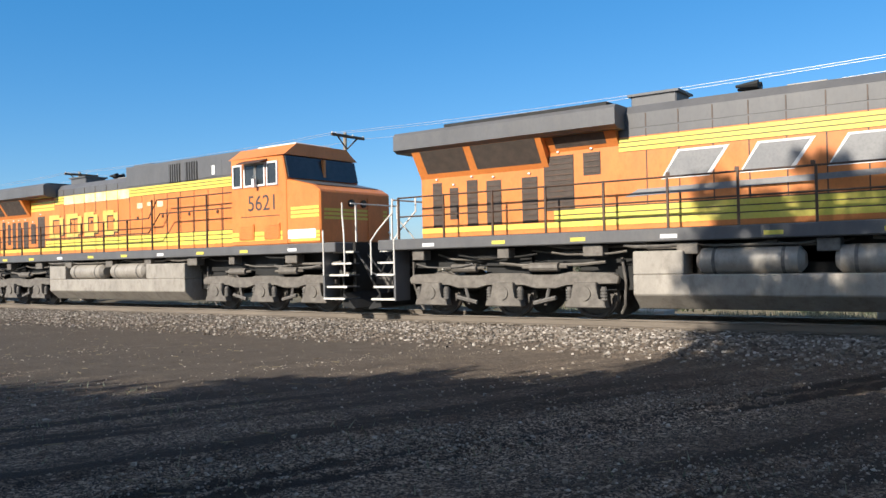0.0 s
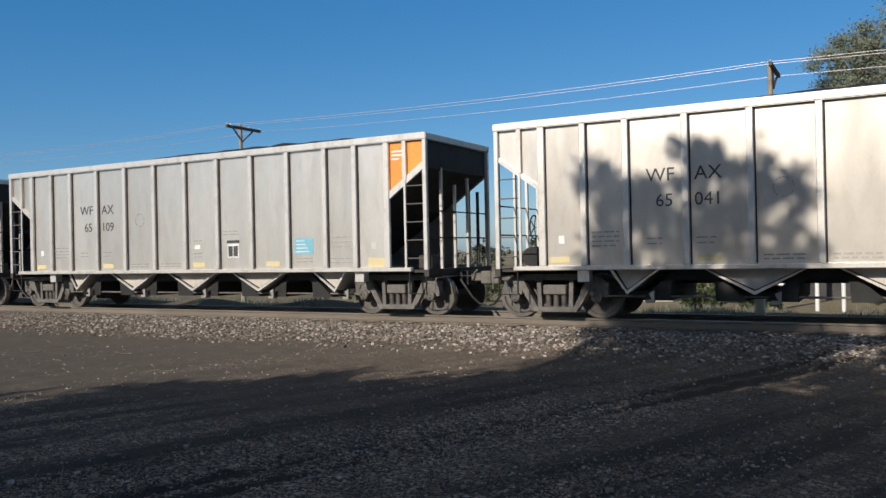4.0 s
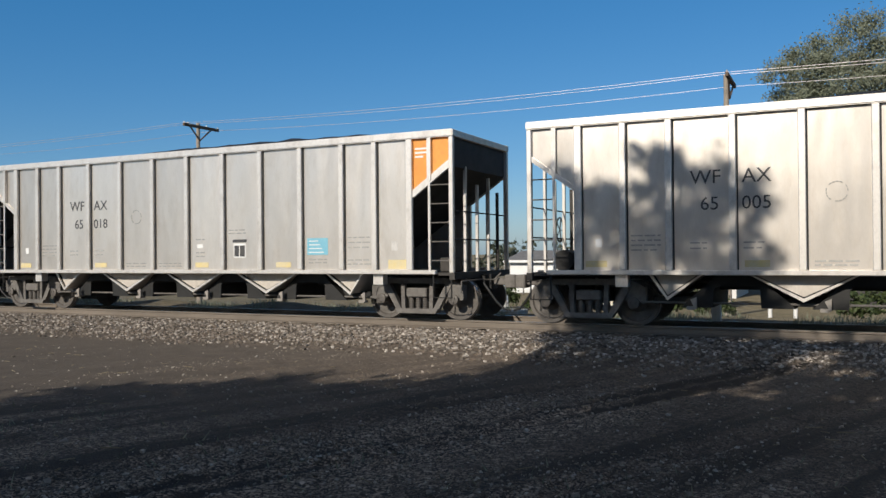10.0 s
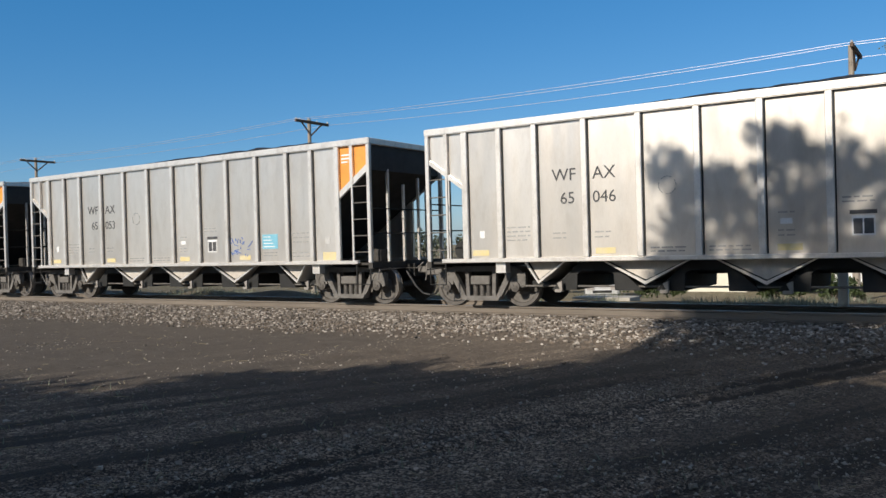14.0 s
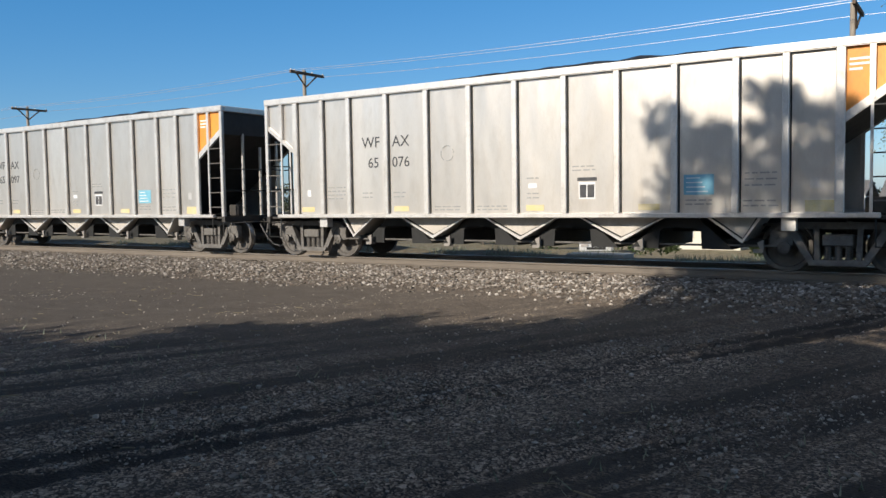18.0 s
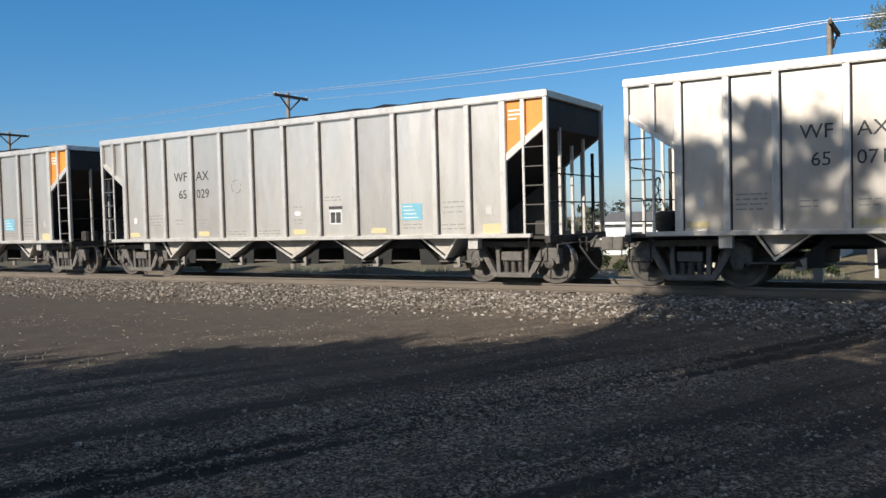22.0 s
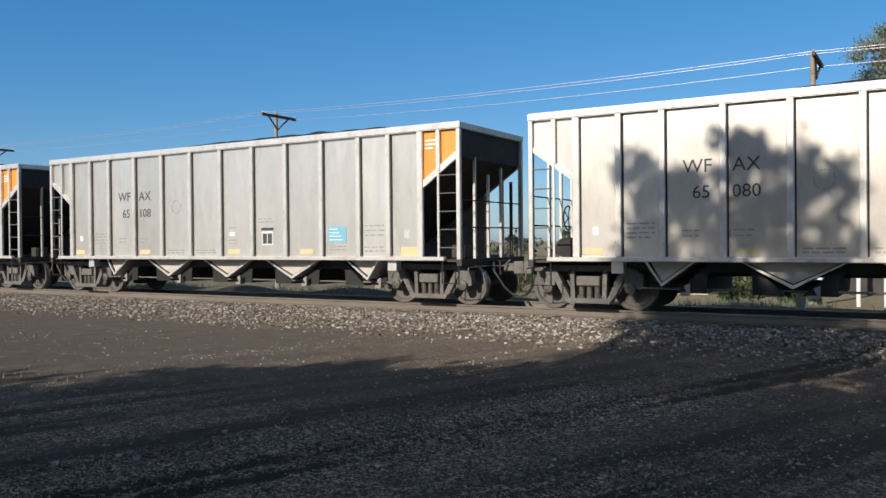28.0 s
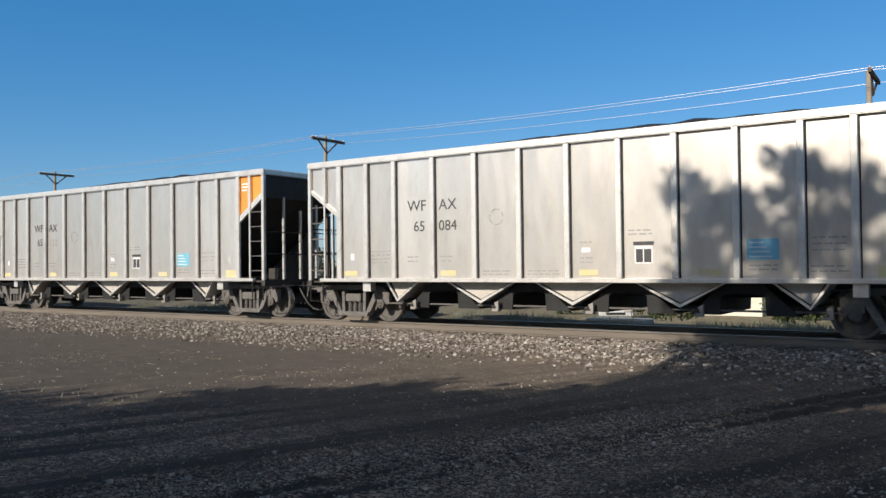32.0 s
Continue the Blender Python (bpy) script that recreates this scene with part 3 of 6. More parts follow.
def loose_stones():
    r = np.random.RandomState(11)
    n = 34000                                   # ballast shoulder and what has rolled off it
    x = r.rand(n) * 52 - 42
    y = 12.2 + 3.9 * r.rand(n) ** 0.75
    keep = r.rand(n) < 0.25 + 0.75 * smooth01(12.4, 13.6, y + 0.35 * waves(x, y, 1.2, 8))
    x, y = x[keep], y[keep]
    s = 0.016 + 0.024 * r.rand(len(x))
    pebbles("ballast_stones", x, y, ground_height(x, y) + s * 0.25, s, BALLAST, "loose grey and tan ballast stones beside the rail", 12)
    n = 6000                                    # between and behind the rails
    x, y = r.rand(n) * 52 - 42, 16.0 + r.rand(n) * 4.2
    s = 0.02 + 0.028 * r.rand(n)
    pebbles("ballast_bed", x, y, ground_height(x, y) + s * 0.2, s, BALLAST, "grey ballast stones between the sleepers", 13)
    n = 230000                                  # gravel of the yard
    x, y = r.rand(n) * 34 - 27, 1.5 + 11.2 * r.rand(n) ** 0.8
    keep = r.rand(n) < (0.06 + 0.94 * smooth01(-0.05, 0.4, waves((x - 0.43 * y) * 1.6, y * 0.3, 1.1, 21)) * smooth01(-0.25, 0.25, waves(x, y, 2.2, 22))) * (1 - 0.6 * smooth01(9, 11, y)) * (1 - 0.85 * smooth01(-6, -11, x) * smooth01(5.5, 7.5, y))
    x, y = x[keep], y[keep]
    s = (0.006 + 0.017 * r.rand(len(x)) ** 2.4) * (1 - 0.35 * smooth01(8, 10.5, y))
    pebbles("yard_gravel", x, y, ground_height(x, y) + s * 0.2, s, GRAVEL, "small pale stones strewn over the dusty yard", 14, chunky=False)
    n = 1500
    x, y = r.rand(n) * 26 - 20, 3 + 9.5 * r.rand(n)
    keep = ~((x < -6) & (y > 5.5)) | (r.rand(n) < 0.12)
    x, y = x[keep], y[keep]
    s = 0.012 + 0.020 * r.rand(len(x)) ** 3
    pebbles("larger_stones", x, y, ground_height(x, y) + s * 0.3, s, GRAVEL, "larger pale stones scattered on the yard", 15)
    bm = B()                                    # dry straw and twigs
    for _ in range(420):
        x, y = r.rand() * 24 - 18, 3.2 + 8 * r.rand()
        a, ln = r.rand() * 6.28, 0.04 + 0.16 * r.rand() ** 2
        z = float(ground_height(x, y)) + 0.014
        p, q = Vector((x, y, z)), Vector((x + ln * math.cos(a), y + ln * math.sin(a), z + 0.02 * r.rand()))
        rod(bm, p, q, 0.003 + 0.003 * r.rand(), 4)
    solid("dry_straw", bm, STRAW, "dry straw and twigs strewn over the gravel", "litter", kind="stuff")
    bm = B()                                    # low weeds in the shade
    for _ in range(900):
        u = r.rand()
        x, y = (2.2 + 2.6 * r.randn() * 0.5, 6.2 + 1.3 * r.randn()) if u < 0.4 else (r.rand() * 20 - 15, 3.5 + 3 * r.rand())
        z = float(ground_height(x, y))
        a, h = r.rand() * 6.28, 0.03 + 0.07 * r.rand()
        w = Vector((math.cos(a), math.sin(a), 0)) * 0.008
        tip = Vector((x + 0.05 * r.randn(), y + 0.05 * r.randn(), z + h))
        c = Vector((x, y, z))
        f = [bm.verts.new(c - w), bm.verts.new(c + w), bm.verts.new(tip)]
        bm.faces.new(f)
    v, f = [], []                               # verge grass beyond the track
    for _ in range(16000):
        x, y = r.rand() * 40 - 32, 21.3 + 8 * r.rand() ** 1.5
        if np.sin(x * 0.9) + np.sin(x * 2.3 + y) < 0.1:
            continue
        z = float(ground_height(x, y))
        a, h = r.rand() * 6.28, 0.08 + 0.22 * r.rand() ** 2
        wx, wy = 0.012 * math.cos(a), 0.012 * math.sin(a)
        n = len(v)
        v += [(x - wx, y - wy, z - 0.01), (x + wx, y + wy, z - 0.01), (x + 0.09 * r.randn(), y + 0.09 * r.randn(), z + h)]
        f.append((n, n + 1, n + 2))
    me = bpy.data.meshes.new("verge_grass")
    me.from_pydata(v, [], f)
    me.materials.append(LEAF_OLIVE)
    tagged(new("verge_grass", me), "dry olive grass on the verge beyond the track", "grass", kind="stuff")
    solid("short_weeds", bm, LEAF_OLIVE, "short sparse weeds growing in the gravel", "weeds", kind="stuff")


def railway():
    tr = thing("railway_track", pose(0, TRACK, 0), "railway track with rusty rails on timber sleepers", "track", kind="structure")
    prof = [(-0.075, 0), (0.075, 0), (0.075, 0.012), (0.012, 0.03), (0.012, 0.125), (0.036, 0.138), (0.036, 0.166), (0.028, 0.172), (-0.028, 0.172), (-0.036, 0.166), (-0.036, 0.138), (-0.012, 0.125), (-0.012, 0.03), (-0.075, 0.012)]
    for s in (-0.755, 0.755):
        bm = B()
        prism(bm, [(s + y, RAIL - 0.174 + z) for y, z in prof], -900, 700, "x")
        part("rail", bm, RAIL_STEEL, tr)
        bm = B()
        slab(bm, -900, 700, s - 0.024, s + 0.024, RAIL - 0.003, RAIL)
        part("railhead", bm, RAIL_TOP, tr, "bright worn running surface")
    bm = B()
    slab(bm, -0.115, 0.115, -1.3, 1.3, -0.17, 0)
    soften(bm, 0.015)
    me = mesh_of("sleeper", bm, TIE)
    r = random.Random(4)
    for i in range(150):
        o = part("sleeper", me, TIE, tr, at=(-58 + i * 0.52 + r.uniform(-0.03, 0.03), r.uniform(-0.03, 0.03), RAIL - 0.178))
        o.rotation_euler.z = r.uniform(-0.015, 0.015)
    bm = B()
    for s in (-0.755, 0.755):
        slab(bm, -0.09, 0.09, s - 0.17, s + 0.17, 0.0, 0.008)
    me = mesh_of("tie_plate_pair", bm, RAIL_STEEL)
    for i in range(0, 150):
        if -40 < -58 + i * 0.52 < 12:
            part("tie_plate_pair", me, RAIL_STEEL, tr, at=(-58 + i * 0.52, 0, RAIL - 0.178))


ground()
railway()
loose_stones()

# ---- hopper cars ----
# car space: x forward, y to the far side, z over the railhead, origin at mid-car
RIBS = (-6.24, -5.37, -4.52, -3.40, -2.26, -1.13, 0.0, 1.13, 2.26, 3.40, 4.52, 5.37, 6.24)
END = 7.29


def freight_truck(parent, x, tag):
    """A two-axle cast-steel truck; its wheelsets turn on it."""
    tk = new("truck")
    tk.parent = parent
    tk.location = (x, 0, 0)
    bm = B()
    slab(bm, -0.22, 0.22, -1.0, 1.0, 0.42, 0.66)
    soften(bm, 0.04)
    rod(bm, (0, 0, 0.6), (0, 0, 0.92), 0.24, 12)
    tk.empty_display_size = 0.3
    part("bolster", bm, CAST, tk)
    for s in (-1, 1):
        y0, y1 = (-1.12, -0.98) if s < 0 else (0.98, 1.12)
        bm = B()
        prism(bm, [(-1.13, 0.60), (-1.10, 0.76), (-0.98, 0.85), (-0.66, 0.92), (0.66, 0.92), (0.98, 0.85), (1.10, 0.76), (1.13, 0.60), (1.02, 0.60), (0.98, 0.70), (0.66, 0.80), (-0.66, 0.80), (-0.98, 0.70), (-1.02, 0.60)], y0, y1)
        for e in (-1, 1):
            prism(bm, [(e * 0.70, 0.81), (e * 0.84, 0.77), (e * 0.50, 0.20), (e * 0.36, 0.18)], y0 + 0.004, y1 - 0.004)
            prism(bm, [(e * 0.29, 0.22), (e * 0.38, 0.22), (e * 0.40, 0.82), (e * 0.31, 0.82)], y0 + 0.008, y1 - 0.008)
            prism(bm, [(e * 1.03, 0.44), (e * 1.13, 0.46), (e * 1.14, 0.78), (e * 1.02, 0.72)], y0 + 0.01, y1 - 0.01)
            prism(bm, [(e * 0.74, 0.50), (e * 1.04, 0.50), (e * 1.04, 0.72), (e * 0.76, 0.76)], y0 + 0.02, y1 - 0.02)
        prism(bm, [(-0.46, 0.15), (0.46, 0.15), (0.52, 0.25), (-0.52, 0.25)], y0 - 0.04, y1 + 0.04)
        part("side_frame", bm, CAST, tk)
        bm = B()
        ym = s * 1.03
        for dx in (-0.17, 0.0, 0.17):
            for k in range(5):
                rod(bm, (dx, ym, 0.255 + k * 0.05), (dx, ym, 0.282 + k * 0.05), 0.068, 10)
            rod(bm, (dx, ym, 0.24), (dx, ym, 0.50), 0.05, 8)
        tagged(part("spring_nest", bm, WHEEL, tk), kind="stuff")
        bm = B()
        slab(bm, -0.25, 0.25, s * 1.03 - 0.12, s * 1.03 + 0.12, 0.50, 0.70)
        soften(bm, 0.02)
        part("bolster_end", bm, CAST, tk)
    for e in (-1, 1):
        ws = part("wheelset", WHEELSET, WHEEL, tk, at=(e * 0.89, 0, 0.457))
        ws["axle"] = tag + ("front" if e > 0 else "rear")
    return tk


def wheelset_mesh(r, gauge=0.755, journal=1.06):
    bm = B()
    rod(bm, (0, -gauge, 0), (0, gauge, 0), 0.085, 12)
    for s in (-1, 1):
        prof = [(s * (gauge - 0.065), 0.1), (s * (gauge - 0.065), r + 0.022), (s * (gauge - 0.04), r + 0.022), (s * (gauge - 0.03), r), (s * (gauge + 0.07), r - 0.004), (s * (gauge + 0.07), r - 0.075), (s * (gauge + 0.03), r - 0.095), (s * (gauge + 0.015), 0.2), (s * (gauge + 0.06), 0.14), (s * (gauge + 0.06), 0.09), (s * journal, 0.085), (s * journal, 0.11), (s * (journal + 0.09), 0.11), (s * (journal + 0.11), 0.06)]
        lathe(bm, prof, n=28)
        for k in range(3):
            a = k * 2.094
            rod(bm, (0.05 * math.cos(a), s * (journal + 0.10), 0.05 * math.sin(a)), (0.05 * math.cos(a), s * (journal + 0.13), 0.05 * math.sin(a)), 0.016, 6)
    me = mesh_of("wheelset", bm, WHEEL, True)
    me.materials.append(TREAD)
    for p in me.polygons:
        c = p.center
        if abs(math.hypot(c.x, c.z) - r) < 0.006 and abs(abs(c.y) - gauge - 0.02) < 0.05:
            p.material_index = 1
    return me


WHEELSET = wheelset_mesh(0.457)


def ladder(parent, x0, x1, y, z0, z1, n, mat, rail=0.028):
    bm = B()
    for x in (x0, x1):
        slab(bm, x - rail, x + rail, y - rail * 0.7, y + rail * 0.7, z0, z1)
    lad = part("ladder", bm, mat, parent)
    if y < 0:
        bm = B()
        rod(bm, (x0, y, 0), (x1, y, 0), 0.014, 6)
        me = mesh_of("rung", bm, CAST)
        for i in range(n):
            part("rung", me, CAST, lad, at=(0, 0, z0 + (z1 - z0) * (i + 0.6) / n))
    return lad


def hopper_car():
    car = thing("hopper_car", pose(0, TRACK, RAIL), "silver aluminium coal hopper car with orange corner panel on track", "hopper car", "hopper cars of the train")
    # side sheets and posts
    bm = B()
    for a, b in zip(RIBS, RIBS[1:]):
        bm = B()
        slab(bm, a + 0.004, b - 0.004, -1.512, -1.488, 1.10, 3.90)
        slab(bm, a + 0.070, a + 0.092, -1.53, -1.513, 1.11, 3.88)   # dark strip painted in for the post's shaded side
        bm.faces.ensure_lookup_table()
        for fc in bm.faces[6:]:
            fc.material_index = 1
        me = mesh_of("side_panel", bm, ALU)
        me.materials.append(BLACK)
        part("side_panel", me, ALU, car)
    bm = B()
    slab(bm, RIBS[0], RIBS[-1], 1.488, 1.512, 1.10, 3.90)
    for a in RIBS:
        slab(bm, a - 0.062, a + 0.062, 1.514, 1.592, 1.10, 3.89)
    tagged(part("far_side_wall", bm, ALU, car), kind="stuff")
    for i, a in enumerate(RIBS):
        bm = B()
        w = 0.062 if 0 < i < 12 else 0.075
        slab(bm, a - w, a + w, -1.592, -1.514, 1.10, 3.89)
        soften(bm, 0.012)
        part("side_post", bm, ALU_TRIM, car)
    for s in (-1, 1):
        bm = B()
        slab(bm, -END, END, s * 1.55 - 0.055, s * 1.55 + 0.055, 3.89, 4.045)
        soften(bm, 0.018, 2)
        part("top_chord", bm, ALU_TRIM, car)
        bm = B()
        slab(bm, -END + 0.42, END - 0.42, s * 1.56 - 0.06, s * 1.56 + 0.06, 1.01, 1.10)
        soften(bm, 0.012)
        part("side_sill", bm, ALU_TRIM, car)
    for e in (-1, 1):
        bm = B()
        slab(bm, e * (END - 0.06) - 0.055, e * (END - 0.06) + 0.055, -1.49, 1.49, 3.89, 4.04)
        soften(bm, 0.015)
        part("end_chord", bm, ALU_TRIM, car)
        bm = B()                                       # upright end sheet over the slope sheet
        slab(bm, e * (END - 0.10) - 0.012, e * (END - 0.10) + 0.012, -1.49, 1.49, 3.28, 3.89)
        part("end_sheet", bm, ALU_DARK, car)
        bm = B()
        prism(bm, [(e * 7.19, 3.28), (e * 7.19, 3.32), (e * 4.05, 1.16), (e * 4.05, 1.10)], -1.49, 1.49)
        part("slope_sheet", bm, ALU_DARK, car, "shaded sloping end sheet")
        for s in (-1, 1):
            bm = B()                                   # side sheet's slanted corner
            prism(bm, [(e * 6.30, 3.89), (e * 7.18, 3.89), (e * 7.18, 3.33), (e * 6.30, 2.70)], s * 1.50 - 0.012, s * 1.50 + 0.012)
            part("corner_panel", bm, ORANGE if e > 0 else ALU, car, "faded orange corner panel" if e > 0 else "")
            bm = B()
            lip = 0.06 if e > 0 else 0.0               # a broad bare strip borders the orange
            prism(bm, [(e * 7.20, 3.26), (e * 7.20, 3.37 + lip), (e * 6.30, 2.73 + lip), (e * 6.30, 2.62)], s * 1.53 - 0.035, s * 1.53 + 0.035)
            part("slope_flange", bm, ALU_TRIM, car)
            bm = B()
            slab(bm, e * 6.72 - 0.045, e * 6.72 + 0.045, s * 1.555 - 0.035, s * 1.555 + 0.035, 3.0, 3.89)
            part("corner_stiffener", bm, ALU_TRIM, car)
            bm = B()
            slab(bm, e * 7.23 - 0.05, e * 7.23 + 0.05, s * 1.54 - 0.05, s * 1.54 + 0.05, 1.04, 3.89)
            soften(bm, 0.012)
            part("corner_post", bm, ALU_TRIM, car)
            lx = sorted((e * 6.72, e * 7.23))
            ladder(car, lx[0], lx[1], s * 1.565, 1.06, 3.05, 5, ALU_TRIM, 0.024)
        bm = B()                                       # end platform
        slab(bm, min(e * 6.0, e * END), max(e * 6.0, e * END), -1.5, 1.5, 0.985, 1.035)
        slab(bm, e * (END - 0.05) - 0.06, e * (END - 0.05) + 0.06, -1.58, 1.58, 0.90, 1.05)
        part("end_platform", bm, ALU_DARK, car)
        for y, z in ((-0.75, 2.95), (-0.1, 2.6), (0.55, 2.8), (1.1, 2.5)):
            bm = B()
            slab(bm, e * 7.18 - 0.03, e * 7.18 + 0.03, y - 0.03, y + 0.03, 1.03, z + 0.38)
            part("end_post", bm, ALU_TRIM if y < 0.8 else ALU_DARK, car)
        bm = B()
        for z in (1.75, 2.35):
            rod(bm, (e * 7.2, -1.5, z), (e * 7.2, 1.5, z), 0.016, 6)
        part("end_grab_rail", bm, BLACK, car)
        bm = B()                                       # draft gear, coupler and hose
        slab(bm, min(e * 6.2, e * 7.55), max(e * 6.2, e * 7.55), -0.2, 0.2, 0.66, 0.98)
        part("draft_sill", bm, BLACK, car)
        bm = B()
        slab(bm, min(e * 7.5, e * 7.93), max(e * 7.5, e * 7.93), -0.07, 0.07, 0.74, 0.90)
        prism(bm, [(e * 7.85, -0.16), (e * 8.09, -0.12), (e * 8.09, 0.02), (e * 7.98, 0.04), (e * 8.02, 0.16), (e * 7.85, 0.17)], 0.68, 0.97, "z")
        soften(bm, 0.02)
        part("coupler", bm, CAST, car)
        bm = B()
        tube(bm, [(e * 7.45, -0.42, 0.80), (e * 7.6, -0.44, 0.62), (e * 7.75, -0.42, 0.40), (e * 7.9, -0.36, 0.24), (e * 8.06, -0.3, 0.20)], 0.026)
        part("air_hose", bm, RUBBER, car)
        bm = B()                                       # uncoupling lever bent along the end sill
        tube(bm, [(e * 7.40, -1.50, 0.62), (e * 7.40, -1.45, 0.86), (e * 7.42, -0.5, 0.88), (e * 7.62, -0.2, 0.86), (e * 7.72, -0.05, 1.0)], 0.018)
        part("uncoupling_lever", bm, CAST, car)
        for s in (-1,):                                # sill step under the corner
            bm = B()
            tube(bm, [(e * 7.22, s * 1.56, 1.0), (e * 7.22, s * 1.56, 0.52), (e * 6.80, s * 1.56, 0.52), (e * 6.80, s * 1.56, 1.0)], 0.018)
            part("sill_step", bm, BLACK, car)
        freight_truck(car, e * 6.17, "car_")
        bm = B()                                       # bright bracket over the truck
        slab(bm, e * 5.42 - 0.12, e * 5.42 + 0.12, -1.5, -1.3, 0.78, 1.01)
        part("jacking_pad", bm, ALU_TRIM, car)
    # hoppers and underframe
    for c in (-4.52, -2.26, 0.0, 2.26, 4.52):
        bm = B()
        l, r, tip = (-0.38, 0.52, -0.08) if c < -4 else (-0.52, 0.38, 0.08) if c > 4 else (-0.84, 0.84, 0.0)
        prism(bm, [(c + l, 1.01), (c + r, 1.01), (c + tip + 0.03, 0.57), (c + tip - 0.03, 0.57)], -1.28, 1.28)
        ho = part("hopper_chute", bm, CHUTE, car)
        bm = B()
        prism(bm, [(c + l - 0.03, 1.0), (c + l + 0.03, 1.0), (c + tip, 0.600), (c + r - 0.03, 1.0), (c + r + 0.03, 1.0), (c + tip, 0.535)], -1.35, -1.281)
        part("chute_flange", bm, ALU_TRIM, ho)
        bm = B()                                       # dark seam between chute and flange
        prism(bm, [(c + l + 0.03, 1.0), (c + l + 0.065, 1.0), (c + tip, 0.625), (c + r - 0.065, 1.0), (c + r - 0.03, 1.0), (c + tip, 0.600)], -1.312, -1.281)
        part("chute_seam", bm, BLACK, ho)
        bm = B()
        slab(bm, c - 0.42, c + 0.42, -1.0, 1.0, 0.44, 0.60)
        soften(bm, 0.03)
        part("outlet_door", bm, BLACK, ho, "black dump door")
        bm = B()
        prism(bm, [(c + 0.33, 0.55), (c + 0.44, 0.60), (c + 0.44, 0.38), (c + 0.41, 0.38)], -1.30, -1.24)
        slab(bm, c + 0.26, c + 0.40, -1.28, -1.1, 0.36, 0.42)
        part("door_latch", bm, LATCH, ho, "dusty latch bracket")
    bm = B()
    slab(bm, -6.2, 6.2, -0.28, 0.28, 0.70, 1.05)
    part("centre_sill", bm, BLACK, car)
    for c in (-3.39, -1.13, 1.13, 3.39):               # sheets that close the ridges between the hoppers, black to imitate shade inside
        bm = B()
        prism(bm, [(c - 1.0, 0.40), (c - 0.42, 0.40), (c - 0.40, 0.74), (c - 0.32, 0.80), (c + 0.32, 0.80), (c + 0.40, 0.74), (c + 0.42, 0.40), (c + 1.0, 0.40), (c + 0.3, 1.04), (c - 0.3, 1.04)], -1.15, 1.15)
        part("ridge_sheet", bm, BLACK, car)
    bm = B()
    rod(bm, (-6.0, -0.55, 0.86), (6.0, -0.55, 0.86), 0.03, 6)
    rod(bm, (-5.4, -1.1, 0.48), (5.4, -1.1, 0.48), 0.022, 6)
    part("brake_pipe", bm, CAST, car)
    bm = B()                                           # air reservoir and brake gear on the leading platform
    rod(bm, (-6.75, -0.9, 1.28), (-6.75, 0.3, 1.28), 0.22, 14)
    part("air_reservoir", bm, BLACK, car, smooth=True)
    bm = B()                                           # brake rigging cabinet beside it
    slab(bm, -6.62, -6.10, -0.35, 0.75, 1.04, 2.05)
    slab(bm, -6.45, -6.25, -0.1, 0.1, 2.05, 2.5)
    soften(bm, 0.02)
    part("brake_cabinet", bm, BLACK, car)
    bm = B()
    slab(bm, 6.55, 6.9, -0.75, -0.35, 1.04, 1.36)
    soften(bm, 0.03)
    part("brake_valve", bm, ALU_DARK, car)
    bm = B()
    for k in range(20):
        a, b = k * math.pi / 10, (k + 1) * math.pi / 10
        rod(bm, (-7.28, 0.55 + 0.27 * math.cos(a), 1.95 + 0.27 * math.sin(a)), (-7.28, 0.55 + 0.27 * math.cos(b), 1.95 + 0.27 * math.sin(b)), 0.018, 5)
    for k in range(5):
        a = k * 1.2566
        rod(bm, (-7.28, 0.55, 1.95), (-7.28, 0.55 + 0.27 * math.cos(a), 1.95 + 0.27 * math.sin(a)), 0.012, 5)
    part("brake_wheel", bm, BLACK, car)
    # heaped coal
    xs, ys = np.linspace(-7.1, 7.1, 60), np.linspace(-1.47, 1.47, 14)
    X, Y = np.meshgrid(xs, ys, indexing="ij")
    Zc = 3.62 + 0.69 * (1 - np.abs((X - 0.8) / 8.2) ** 3.2).clip(0, 1) * (1 - np.abs(Y / 1.55) ** 2.2) + 0.05 * waves(X, Y, 5, 30) + 0.03 * np.random.RandomState(31).rand(*X.shape)
    i = (np.arange(59)[:, None] * 14 + np.arange(13)[None, :]).ravel()
    me = bpy.data.meshes.new("coal_load")
    me.from_pydata(np.stack([X, Y, Zc], -1).reshape(-1, 3).tolist(), [], np.stack([i, i + 14, i + 15, i + 1], -1).tolist())
    me.materials.append(COAL)
    part("coal_load", me, COAL, car, "heaped black coal")
    # stencils on the near side: y -1.514 is the sheet's face
    f = -1.516

    def patch(name, x, z, w, h, mat, label="", y=f):
        bm = B()
        slab(bm, x - w / 2, x + w / 2, y - 0.003, y + 0.001, z - h / 2, z + h / 2)
        return part(name, bm, mat, car, label)

    faint = B()

    def bars(x, z, w, rows, step=0.075, h=0.028):
        bm = faint
        rr = random.Random(int(x * 100) + int(z * 10))
        for k in range(rows):
            xx = x - w / 2
            while xx < x + w / 2 - 0.05:
                ww = min(rr.uniform(0.08, 0.22), x + w / 2 - xx)
                slab(bm, xx, xx + ww, f - 0.002, f + 0.001, z - k * step - h / 2, z - k * step + h / 2)
                xx += ww + 0.04

    sg = patch("data_panel", 1.62, 1.56, 0.36, 0.34, PAINT_WHITE, "white-edged black data panel")
    bm = B()
